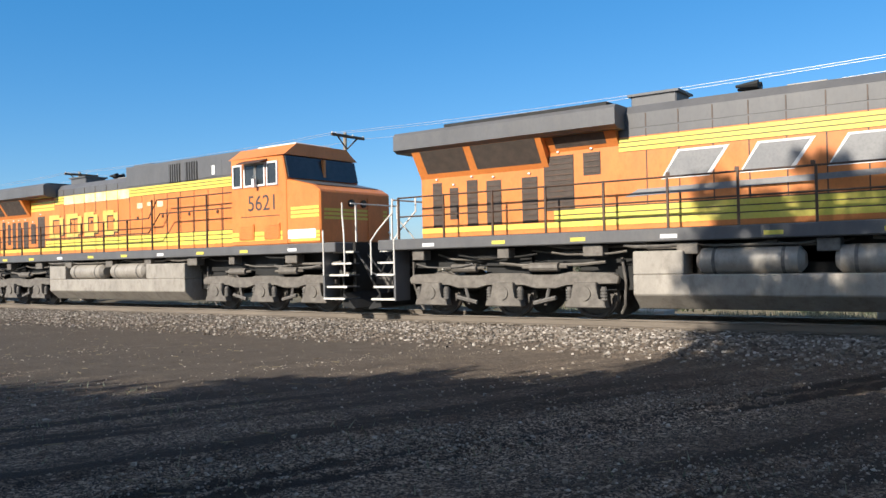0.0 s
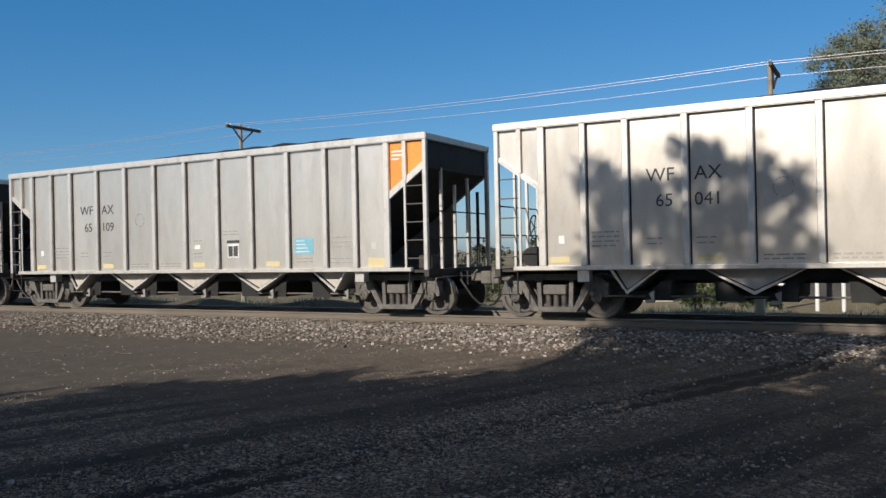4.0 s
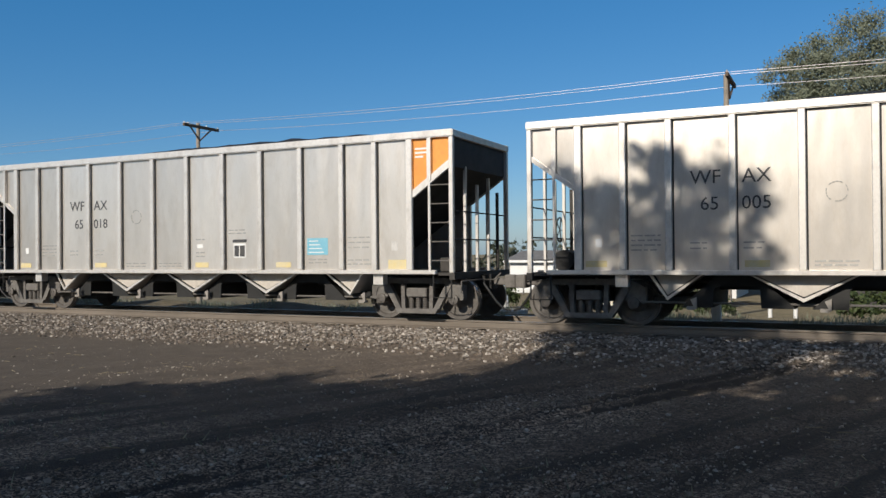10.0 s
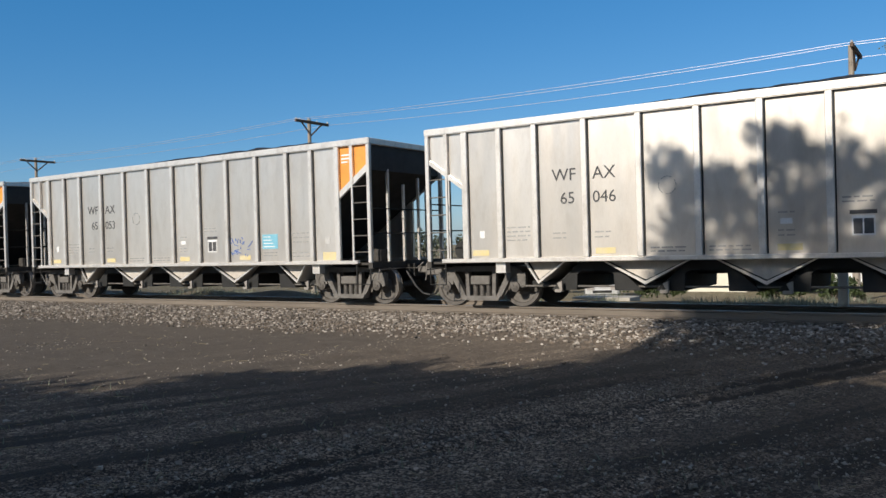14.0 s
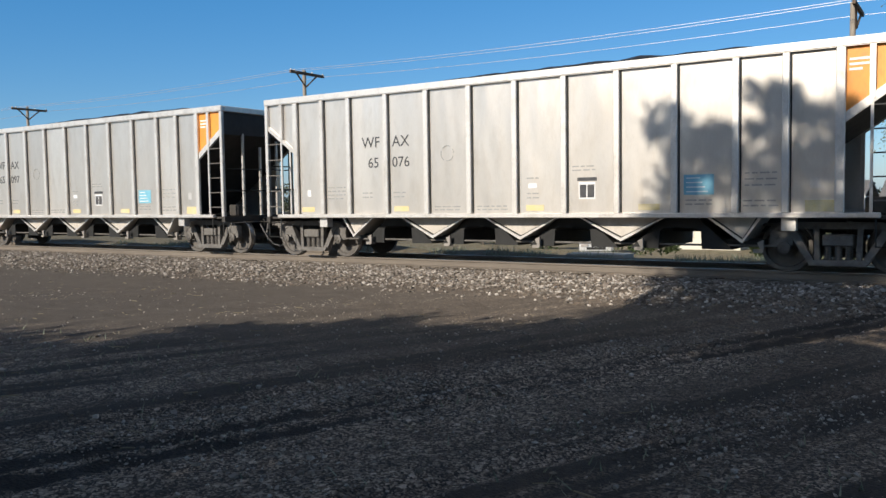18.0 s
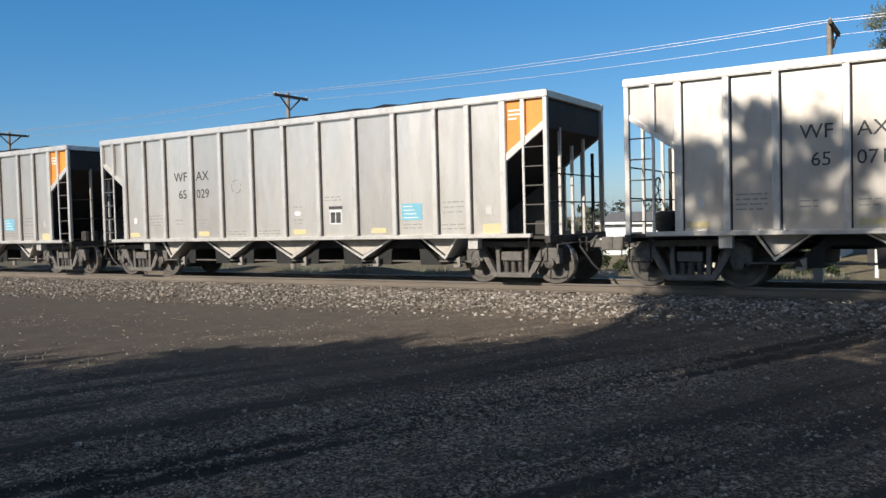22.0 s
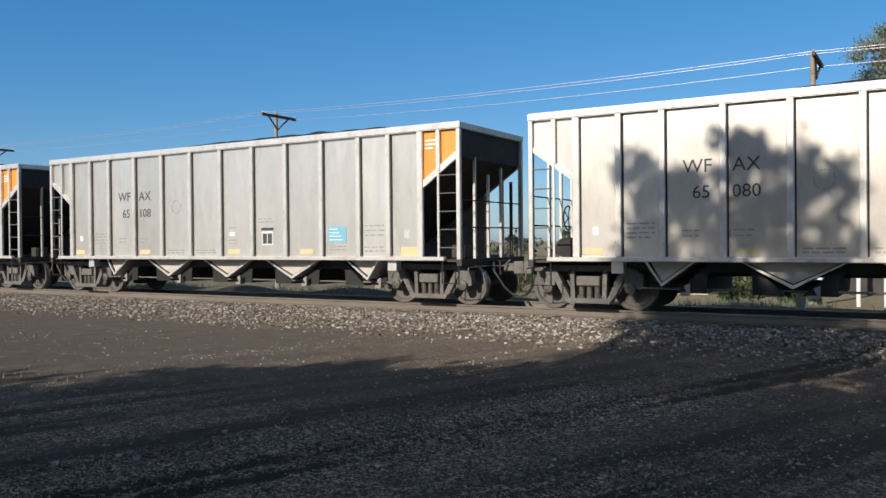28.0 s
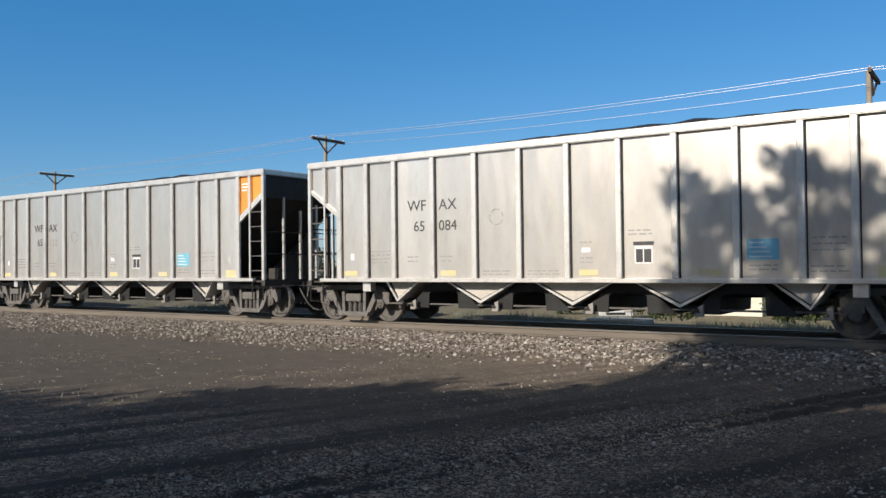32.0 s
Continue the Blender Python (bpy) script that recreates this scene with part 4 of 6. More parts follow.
    for x0, x1, z0, z1 in ((1.465, 1.605, 1.42, 1.68), (1.63, 1.775, 1.42, 1.68)):
        slab(bm, x0, x1, f - 0.007, f - 0.003, z0, z1)
    part("data_mark", bm, PAINT_DARK, sg)
    patch("data_heading", 1.62, 1.79, 0.42, 0.07, PAINT_DARK)
    bars(1.55, 2.05, 0.5, 2)
    sg = patch("sign_panel", 3.85, 1.63, 0.56, 0.38, PAINT_BLUE, "faded blue sign with pale lines")
    bm = B()
    for k in range(4):
        slab(bm, 3.62, 4.02 - 0.05 * k, f - 0.007, f - 0.003, 1.49 + k * 0.085, 1.51 + k * 0.085)
    tagged(part("sign_lines", bm, PAINT_WHITE, sg), kind="stuff")
    bars(3.85, 1.34, 0.5, 2)
    patch("sticker", 0.40, 1.68, 0.20, 0.10, PAINT_WHITE, "small white sticker")
    bars(0.40, 1.84, 0.28, 1)
    bars(0.40, 1.52, 0.28, 2, 0.09)
    for x in (-5.9, -3.0, 0.45, 5.95, 2.9):
        patch("yellow_stencil", x, 1.22, 0.42 if x != 5.95 else 0.52, 0.12 if x != 5.95 else 0.20, PAINT_YELLOW)
    bars(4.95, 1.82, 0.55, 3, 0.11)
    bars(4.95, 1.32, 0.6, 2, 0.09)
    patch("tag_reader_plate", 5.85, 1.62, 0.16, 0.20, ALU_TRIM)
    patch("tag_reader_plate", -5.85, 1.62, 0.12, 0.16, PAINT_WHITE)
    bars(-4.95, 1.75, 0.55, 4, 0.09)
    bars(-4.0, 1.60, 0.3, 2, 0.10)
    bars(-3.05, 1.60, 0.35, 2, 0.10)
    bars(-1.70, 1.26, 0.75, 2, 0.07)
    bars(-0.58, 1.26, 0.75, 2, 0.07)
    tagged(part("stencil_bars", faint, PAINT_FAINT, car), kind="stuff")
    bm = B()                                           # stencilled ring emblem, worn
    for k in range(18):
        if k % 5 == 2:
            continue
        a, b = k * math.pi / 9, (k + 0.8) * math.pi / 9
        rod(bm, (-1.72 + 0.17 * math.cos(a), f, 2.45 + 0.17 * math.sin(a)), (-1.72 + 0.17 * math.cos(b), f, 2.45 + 0.17 * math.sin(b)), 0.010, 4)
    tagged(part("ring_emblem", bm, PAINT_FAINT, car), kind="stuff")
    for k, w in ((0, 0.32), (1, 0.30), (2, 0.2)):      # pale lines on the orange corner
        patch("pale_line", 6.36 + w / 2, 3.68 - k * 0.085, w, 0.04, PAINT_WHITE)
    return car


def mark_car(car, number):
    """Reporting mark and road number, split over two panels by a post; worn ones as plain bars."""
    f = -1.517
    part("reporting_mark", lettering("WF", 0.36, PAINT_DARK), None, car, at=(-3.87, f, 2.78))
    part("reporting_mark", lettering("AX", 0.36, PAINT_DARK), None, car, at=(-3.0, f, 2.78))
    part("road_number", lettering("65", 0.34, PAINT_DARK), None, car, at=(-3.80, f, 2.30))
    if number:
        part("road_number", lettering(number, 0.34, PAINT_DARK), None, car, at=(-3.0, f, 2.30))
    else:
        bm = B()
        for k in range(3):
            slab(bm, -3.21 + k * 0.17, -3.12 + k * 0.17, f - 0.002, f + 0.001, 2.18, 2.41)
        tagged(part("road_number", bm, PAINT_FAINT, car), kind="stuff")


def scrawl(car, k):
    """Unreadable spray paint near the data panel, as a tangle of short strokes."""
    r = random.Random(k)
    bm = B()
    for _ in range(26 if k == -14 else 9):
        x, z = (2.75 + r.uniform(-0.36, 0.36), 1.5 + r.uniform(-0.3, 0.3)) if k == -14 else (2.6 + r.uniform(-0.2, 0.2), 1.4 + r.uniform(-0.1, 0.1))
        a, ln = r.uniform(0, 3.14), r.uniform(0.05, 0.16)
        rod(bm, (x, -1.516, z), (x + ln * math.cos(a), -1.516, z + ln * math.sin(a)), 0.014, 4)
    tagged(part("spray_paint", bm, SPRAY if k == -14 else ORANGE, car, "small tangle of spray paint"), kind="stuff")


NUMBERS = {-17: "115", -2: "109", -9: "018", -11: "119", -13: "046", -22: "071", -26: "092", -27: "032", -6: "126", -8: "005", -14: "053", -16: "044", -18: "076", -20: "105", -21: "024", -23: "029", -25: "054", -31: "004", -33: "028",
           1: "113", 0: "123", -1: "041", -5: "040", -7: "128", -10: "103", -12: "118", -19: "097", -24: "039", -29: "080", -30: "108", -32: "120", -34: "084"}
CARS = []


def hopper_cars():
    first = hopper_car()
    for k in range(1, -38, -1):
        car = first if k == 1 else copy_thing(first, pose(0, TRACK, RAIL))
        CARS.append((car, k))
    for car, k in CARS:
        mark_car(car, NUMBERS.get(k, ""))
        if k in (-14, -33):
            scrawl(car, k)


hopper_cars()

# ---- locomotives ----
# space of each: x forward, z over the railhead, origin at mid-length
LOCOS = []
LOCO_WHEEL = wheelset_mesh(0.533)
LOCO_WHEEL.name = "drive_wheelset"


def loco_truck(parent, x):
    tk = new("truck")
    tk.parent = parent
    tk.location = (x, 0, 0)
    tk.empty_display_size = 0.3
    for s in (-1, 1):
        y0, y1 = (-1.19, -1.05) if s < 0 else (1.05, 1.19)
        bm = B()
        prism(bm, [(-2.75, 0.90), (-2.62, 0.99), (-1.6, 1.02), (-1.3, 0.94), (-0.7, 0.94), (-0.45, 1.0), (0.45, 1.0), (0.7, 0.94), (1.3, 0.94), (1.6, 1.02), (2.62, 0.99), (2.75, 0.90), (2.72, 0.76), (1.55, 0.76), (1.3, 0.66), (0.75, 0.66), (0.5, 0.76), (-0.5, 0.76), (-0.75, 0.66), (-1.3, 0.66), (-1.55, 0.76), (-2.72, 0.76)], y0, y1)
        soften(bm, 0.02)
        part("side_frame", bm, LOCO_TRUCK, tk)
        for a in (-2.02, 0, 2.02):
            bm = B()
            ym = s * 1.2
            prism(bm, [(a - 0.48, 0.26), (a + 0.48, 0.26), (a + 0.44, 0.40), (a + 0.30, 0.44), (a + 0.26, 0.80), (a - 0.26, 0.80), (a - 0.30, 0.44), (a - 0.44, 0.40)], ym - 0.12, ym + 0.12)
            soften(bm, 0.02)
            rod(bm, (a, ym - s * 0.1, 0.56), (a, ym + s * 0.15, 0.56), 0.15, 14)
            part("journal_box", bm, LOCO_TRUCK, tk)
            for e in (-1, 1):
                bm = B()
                for k in range(4):
                    rod(bm, (a + e * 0.40, ym, 0.42 + k * 0.065), (a + e * 0.40, ym, 0.455 + k * 0.065), 0.085, 10)
                rod(bm, (a + e * 0.40, ym, 0.40), (a + e * 0.40, ym, 0.70), 0.06, 8)
                part("spring", bm, CAST, tk)
        for e in (-1, 1):
            bm = B()                                   # brake cylinder, damper, sand pipe
            rod(bm, (e * 1.05 - 0.35, s * 1.24, 1.13), (e * 1.05 + 0.35, s * 1.24, 1.13), 0.10, 10)
            rod(bm, (e * 1.05 - 0.55, s * 1.24, 1.13), (e * 1.05 + 0.55, s * 1.24, 1.13), 0.035, 6)
            part("brake_cylinder", bm, LOCO_TRUCK, tk)
            bm = B()
            rod(bm, (e * 0.75, s * 1.22, 0.34), (e * 1.3, s * 1.22, 0.46), 0.05, 6)
            rod(bm, (e * 1.0, s * 1.15, 0.3), (e * 1.12, s * 1.15, 0.75), 0.04, 6)
            part("brake_rigging", bm, CAST, tk)
            bm = B()
            tube(bm, [(e * 2.75, s * 1.0, 1.3), (e * 2.80, s * 0.95, 0.8), (e * 2.72, s * 0.82, 0.3), (e * 2.62, s * 0.78, 0.12)], 0.03)
            part("sand_pipe", bm, CAST, tk)
    bm = B()
    slab(bm, -2.6, 2.6, -0.95, 0.95, 0.62, 0.95)
    slab(bm, -0.6, 0.6, -1.0, 1.0, 0.95, 1.5)
    part("truck_frame", bm, BLACK, tk)
    for nm, a in (("front", 2.02), ("mid", 0.0), ("rear", -2.02)):
        ws = part("wheelset", LOCO_WHEEL, WHEEL, tk, at=(a, 0, 0.533))
        ws["axle"] = "loco_" + nm
    return tk


def stairs(lo, e, s):
    """Corner steps with white-edged treads between a side plate and the end plate."""
    st = new("corner_steps")
    st.parent = lo
    st.empty_display_size = 0.2
    x0, x1 = sorted((e * 9.88, e * 10.62))
    y0, y1 = (-1.52, -0.95) if s < 0 else (0.95, 1.52)
    x = e * 9.88                                        # plate on the inner side only, the front stays open
    bm = B()
    slab(bm, x - 0.03, x + 0.03, y0, y1, 0.36, 1.72)
    part("side_plate", bm, LOCO_BLACK, st)
    for k in range(5):
        z = 0.38 + 0.30 * k
        bm = B()
        slab(bm, x0, x1, y0 + (0.09 * k if s < 0 else 0), y1 - (0.09 * k if s > 0 else 0), z, z + 0.035)
        tr = part("tread", bm, LOCO_BLACK, st)
        bm = B()
        y = y0 + 0.09 * k if s < 0 else y1 - 0.09 * k
        slab(bm, x0, x1, y - 0.02, y + 0.02, z - 0.005, z + 0.045)
        part("tread_edge", bm, RAIL_WHITE, tr)
    y = y0 if s < 0 else y1
    for x, xx, top in ((x0, x0, 2.62), (x1, x1, 2.62)):
        bm = B()
        tube(bm, [(x, y, 1.0), (x, y, 1.85), (x - e * 0.12, y - s * 0.12, 2.1), (x - e * 0.40, y - s * 0.38, 2.55), (x - e * 0.40, y - s * 0.38, top + 0.28)], 0.022)
        part("grab_rail", bm, RAIL_WHITE, st)


def locomotive(name, m, label, newer):
    lo = thing(name, m, label, "locomotive", "locomotives of the train")

    def box(nm, x0, x1, y0, y1, z0, z1, mat, parent=lo, bevel=0.0, lab=""):
        bm = B()
        slab(bm, x0, x1, y0, y1, z0, z1)
        if bevel:
            soften(bm, bevel)
        return part(nm, bm, mat, parent, lab)

    F = -0.98                                           # face of the hood
    TOP = 4.45 if newer else 4.38
    box("underframe", -10.4, 10.3, -1.52, 1.52, 1.60, 1.86, LOCO_BLACK, bevel=0.02)
    box("underbody", -10.3, 10.2, -0.9, 0.9, 1.15, 1.60, BLACK)
    for x0, x1 in ((-5.2, -3.76), (4.01, 5.2)):         # black boxes added to keep the gaps between tank and trucks dark
        box("frame_gusset", x0, x1, -0.85, 0.85, 0.62, 1.149, BLACK)
    hood = box("hood", -9.42, 6.2, F, 0.98, 1.86, 3.97, LOCO_ORANGE, bevel=0.03, lab="orange engine hood with yellow stripes")
    bm = B()
    prism(bm, [(-0.985, 3.97), (0.985, 3.97), (0.985, TOP - 0.18), (0.82, TOP), (-0.82, TOP), (-0.985, TOP - 0.18)], -4.2, 6.2, "x")
    top = part("hood_top", bm, LOCO_BLACK, lo, "dark grey hood roof")
    # door seams and latches
    for k in range(15):
        x = -3.6 + 0.68 * k
        if x < 6.0:
            box("door_seam", x - 0.012, x + 0.012, F - 0.006, F + 0.01, 2.0, 3.95, HANDRAIL, hood)
    for k in range(7):
        box("door_latch", -3.2 + 1.36 * k, -3.12 + 1.36 * k, F - 0.025, F, 2.9, 3.0, HANDRAIL, hood)
    for k in range(14):
        x = -3.6 + 0.68 * k
        if x < (1.1 if newer else 0.2):
            box("roof_seam", x - 0.012, x + 0.012, -0.994, -0.98, 3.98, TOP - 0.2, HANDRAIL, top)
    if not newer:
        for k in range(6):                              # worn white paint above the emblem
            box("worn_patch", -3.575 + 0.68 * k, -2.945 + 0.68 * k, F - 0.013, F - 0.007, 3.64, 3.945, EMBLEM_PALE if k % 3 == 1 else WORN_WHITE, hood, lab="worn pale paint")
        for k in range(3):
            box("worn_patch", 0.9 + 0.55 * k, 1.2 + 0.55 * k, F - 0.013, F - 0.007, 3.26 + 0.06 * (k % 2), 3.44, WORN_WHITE, hood)
    # stripes with dark lines between them
    box("stripe_edge", -5.75 if newer else -4.9, 6.15, F - 0.004, F + 0.002, 2.05, 2.395, HANDRAIL, hood)
    box("stripe_edge", -4.2, 6.15, F - 0.004, F + 0.002, *((3.49, 3.72) if newer else (3.665, 3.93)), HANDRAIL, hood)
    for z0, z1 in ((1.99, 2.105), (2.13, 2.24), (2.265, 2.37)):
        box("lower_stripe", -9.40 if z0 < 2 else -5.75 if newer else -4.9, 6.15, F - 0.008, F + 0.002, z0, z1, LOCO_YELLOW, hood)
    for z0, z1 in ((3.50, 3.58), (3.60, 3.68), (3.70, 3.77)) if newer else ((3.68, 3.77), (3.79, 3.87), (3.89, 3.96)):
        box("upper_stripe", -4.2, 6.15, F - 0.008, F + 0.002, z0, z1, LOCO_YELLOW, hood)
    if not newer:
        for k in range(3):
            box("upper_stripe", -5.9, -4.25, F - 0.008, F + 0.002, 3.50 + 0.125 * k, 3.59 + 0.125 * k, LOCO_YELLOW, hood)
    if newer:
        box("grey_band", -4.2, 6.15, F - 0.005, F + 0.002, 3.80, 3.965, LOCO_BLACK, hood)
        for k in range(4):
            bm = B()
            x = -3.25 + 1.55 * k
            prism(bm, [(x - 0.05, 2.87), (x + 0.93, 2.87), (x + 1.32, 3.44), (x + 0.30, 3.44)], F - 0.007, F - 0.002)
            edge = part("emblem_edge", bm, PAINT_WHITE, hood, "thin white edge of the emblem")
            bm = B()
            prism(bm, [(x, 2.91), (x + 0.87, 2.91), (x + 1.23, 3.40), (x + 0.34, 3.40)], F - 0.012, F - 0.0065)
            part("emblem_block", bm, EMBLEM_GREY, edge, "slanted grey emblem block")
        bm = B()
        prism(bm, [(-4.1, 2.55), (5.8, 2.78), (5.8, 2.84), (-3.8, 2.70)], F - 0.008, F - 0.002)
        part("emblem_stroke", bm, EMBLEM_GREY, hood, "long tapering grey emblem stroke")
    else:
        for k in range(4):                              # four plain framed shapes, each with a dark drop edge
            x, w = -4.62 + 1.17 * k, (0.95, 1.0, 0.84, 0.88)[k]
            for nm, dx, dz, y, mat, lab in (("emblem_edge", 0.05, -0.05, 0.007, HANDRAIL, "dark drop edge of the emblem"), ("emblem_block", 0.0, 0.0, 0.012, EMBLEM_WORN, "worn yellow emblem shape")):
                bm = B()
                x0, x1, z0, z1 = x + dx, x + w + dx, 2.46 + dz, 3.30 + dz
                for a, b, c, d in ((x0, x0 + 0.24, z0, z1), (x1 - 0.24, x1, z0 + 0.1, z1 - 0.1), (x0 + 0.241, x1 - 0.241, z0, z0 + 0.17), (x0 + 0.241, x1 - 0.241, z1 - 0.17, z1)):
                    slab(bm, a, b, F - y, F - y + 0.004, c, d)
                part(nm, bm, mat, hood, lab)
    # equipment cabinet behind the cab
    if not newer:
        cab_box = box("equipment_cabinet", 0.3, 6.2, -1.0, 1.0, 3.99, 4.68, LOCO_BLACK, bevel=0.03)
        for x0, x1 in ((2.66, 3.24), (3.5, 4.1)):
            gr = box("intake_grille", x0, x1, -1.012, -0.99, 3.98, 4.56, BLACK, cab_box)
            for k in range(5):
                x = x0 + (x1 - x0) * (k + 0.5) / 5
                box("grille_slat", x - 0.02, x + 0.02, -1.03, -1.01, 3.99, 4.55, LOCO_BLACK, cab_box)
        box("access_door", 4.55, 5.25, -1.006, -0.99, 4.02, 4.5, LOCO_BLACK, cab_box)
        box("sticker", 4.78, 4.92, -1.010, -1.0, 4.08, 4.36, PAINT_WHITE, cab_box)
        box("roof_hatch", 0.6, 1.6, -0.9, 0.9, 4.68, 4.72, LOCO_BLACK, cab_box)
    else:
        cab_box = box("equipment_cabinet", 1.2, 6.2, -1.05, 1.05, 3.85, 4.62, LOCO_BLACK, bevel=0.03)
        for k in range(6):
            box("grille_slat", 1.4 + 0.75 * k, 1.43 + 0.75 * k, -1.06, -1.04, 3.87, 4.58, LOCO_BLACK, cab_box)
    for k, (x, h, w) in enumerate(((-3.65, 0.33, 0.5), (-1.8, 0.16, 0.18), (-0.6, 0.08, 0.35))):
        bm = B()
        if k == 0:
            slab(bm, x - w, x + w, -0.4, 0.4, TOP - 0.02, TOP + h)
            soften(bm, 0.03)
            slab(bm, x - w - 0.06, x + w + 0.06, -0.45, 0.45, TOP + h - 0.05, TOP + h)
            part("exhaust_stack", bm, LOCO_BLACK, lo)
        elif k == 1:
            rod(bm, (x, 0, TOP - 0.02), (x, 0, TOP + 0.16), 0.04, 6)
            for a in (-0.12, 0, 0.12):
                rod(bm, (x - 0.22, a, TOP + 0.2 + abs(a) * 0.4), (x + 0.22, a, TOP + 0.2 + abs(a) * 0.4), 0.03, 8, 0.085)
            part("air_horn", bm, BLACK, lo)
        else:
            slab(bm, x - w, x + w, -0.5, 0.5, TOP - 0.02, TOP + h)
            part("roof_hatch", bm, LOCO_GREY, lo)
    # radiator wing at the rear
    bm = B()
    prism(bm, [(-1.50, 4.02), (-1.50, 4.36), (-1.42, 4.44), (1.42, 4.44), (1.50, 4.36), (1.50, 4.02), (1.36, 3.95), (-1.36, 3.95)], -9.85, -4.05, "x")
    wing = part("radiator_wing", bm, LOCO_BLACK, lo, "dark grey overhanging radiator roof")
    bm = B()
    slab(bm, -8.6, -4.4, -1.1, 1.1, 4.44, 4.50 if not newer else 4.58)
    part("fan_hatch", bm, BLACK, wing)
    flares = ((-9.40, -5.95, 3.30, 1.36),) if not newer else ((-9.40, -5.85, 3.30, 1.36), (-5.849, -4.2, 3.62, 1.18))
    bays = ((-9.2, -7.75, 0), (-7.6, -6.1, 0)) if not newer else ((-9.15, -7.9, 0), (-7.7, -6.0, 0), (-5.65, -4.45, 1))
    skirts = []
    for x0, x1, z, y in flares:
        bm = B()
        prism(bm, [(-0.97, z), (-y, 3.95), (y, 3.95), (0.97, z)], x0, x1, "x")
        skirts.append(part("radiator_flare", bm, LOCO_ORANGE, lo))
    for x0, x1, k in bays:
        z, y = flares[k][2:]
        bm = B()
        prism(bm, [(-0.985, z + 0.03), (-y - 0.01, 3.94), (-y, 3.945), (-0.97, z + 0.035)], x0, x1, "x")
        part("radiator_screen", bm, GRILLE, skirts[k], "dark wire radiator screen")
    for x0, x1, z0, z1 in ((-9.05, -8.78, 2.12, 3.2), (-8.55, -8.30, 2.3, 3.05), (-8.05, -7.75, 2.12, 3.2), (-7.50, -7.10, 2.12, 3.15), (-6.55, -6.15, 2.12, 3.15), (-5.98, -5.25, 2.36, 3.56), (-5.02, -4.62, 3.08, 3.56)) if newer else ((-9.0, -8.78, 2.12, 3.18), (-8.6, -8.35, 2.2, 3.0), (-8.15, -7.9, 2.12, 3.2), (-7.72, -7.5, 2.3, 3.1), (-7.35, -7.1, 2.12, 3.15), (-6.95, -6.7, 2.12, 3.15), (-6.5, -6.15, 2.12, 3.15), (-5.95, -5.6, 2.3, 3.05), (-5.45, -4.95, 2.12, 3.3)):
        v = box("louvre_panel", x0, x1, F - 0.010, F + 0.002, z0, z1, GRILLE, hood, lab="dark louvred panel")
        for k in range(int((z1 - z0) / 0.12)):
            box("louvre", x0 + 0.02, x1 - 0.02, F - 0.022, F - 0.009, z0 + 0.05 + k * 0.12, z0 + 0.08 + k * 0.12, HANDRAIL, hood)
        box("hood_lamp", (x0 + x1) / 2 - 0.025, (x0 + x1) / 2 + 0.025, F - 0.04, F, z1 + 0.06, z1 + 0.10, PAINT_WHITE, hood)
    # cab and nose
    bm = B()
    prism(bm, [(6.2, 1.86), (8.5, 1.86), (8.5, 3.62), (8.35, 4.30), (6.2, 4.36)], -1.46, 1.46)
    soften(bm, 0.03)
    cab = part("cab", bm, LOCO_ORANGE, lo, "orange cab with white-framed side windows")
    bm = B()
    prism(bm, [(-1.47, 4.33), (-1.0, 4.66), (1.0, 4.66), (1.47, 4.33)], 6.12, 8.44, "x")
    roof = part("cab_roof", bm, LOCO_ORANGE, lo)
    box("air_conditioner", 6.5, 8.1, -0.7, 0.7, 4.66, 4.76, PAINT_WHITE, lo, 0.02)
    bm = B()
    prism(bm, [(8.4, 1.86), (9.72, 1.86), (9.72, 3.26), (9.45, 3.42), (8.4, 3.66)], -1.44, 1.44)
    soften(bm, 0.04)
    nose = part("nose", bm, LOCO_ORANGE, lo, "orange short nose")
    bm = B()
    prism(bm, [(8.505, 3.68), (8.54, 3.68), (8.40, 4.30), (8.365, 4.30)], -1.40, 1.40)
    part("windscreen", bm, GLASS, cab)
    box("windscreen_post", 8.44, 8.52, -0.05, 0.05, 3.66, 4.28, LOCO_ORANGE, cab)
    for x0, x1 in ((6.36, 6.66), (6.84, 7.24), (7.30, 7.62), (7.78, 8.12)):
        w = box("side_window", x0, x1, -1.475, -1.45, 3.56, 4.12, GLASS, cab)
        for a, b, c, d in ((x0 - 0.05, x0, 3.51, 4.17), (x1, x1 + 0.05, 3.51, 4.17), (x0, x1, 4.12, 4.17), (x0, x1, 3.51, 3.56)):
            box("window_frame", a, b, -1.50, -1.455, c, d, PAINT_WHITE, w)
    bm = B()
    prism(bm, [(-1.47, 4.22), (-1.72, 4.14), (-1.72, 4.17), (-1.47, 4.26)], 6.75, 7.75, "x")
    part("sun_visor", bm, HANDRAIL, cab)
    box("mirror", 7.26, 7.36, -1.62, -1.52, 3.48, 3.72, PAINT_WHITE, cab)
    for z0, z1 in ((1.99, 2.10), (2.13, 2.24)):
        box("lower_stripe", 6.22, 8.3, -1.466, -1.455, z0, z1, LOCO_YELLOW, cab)
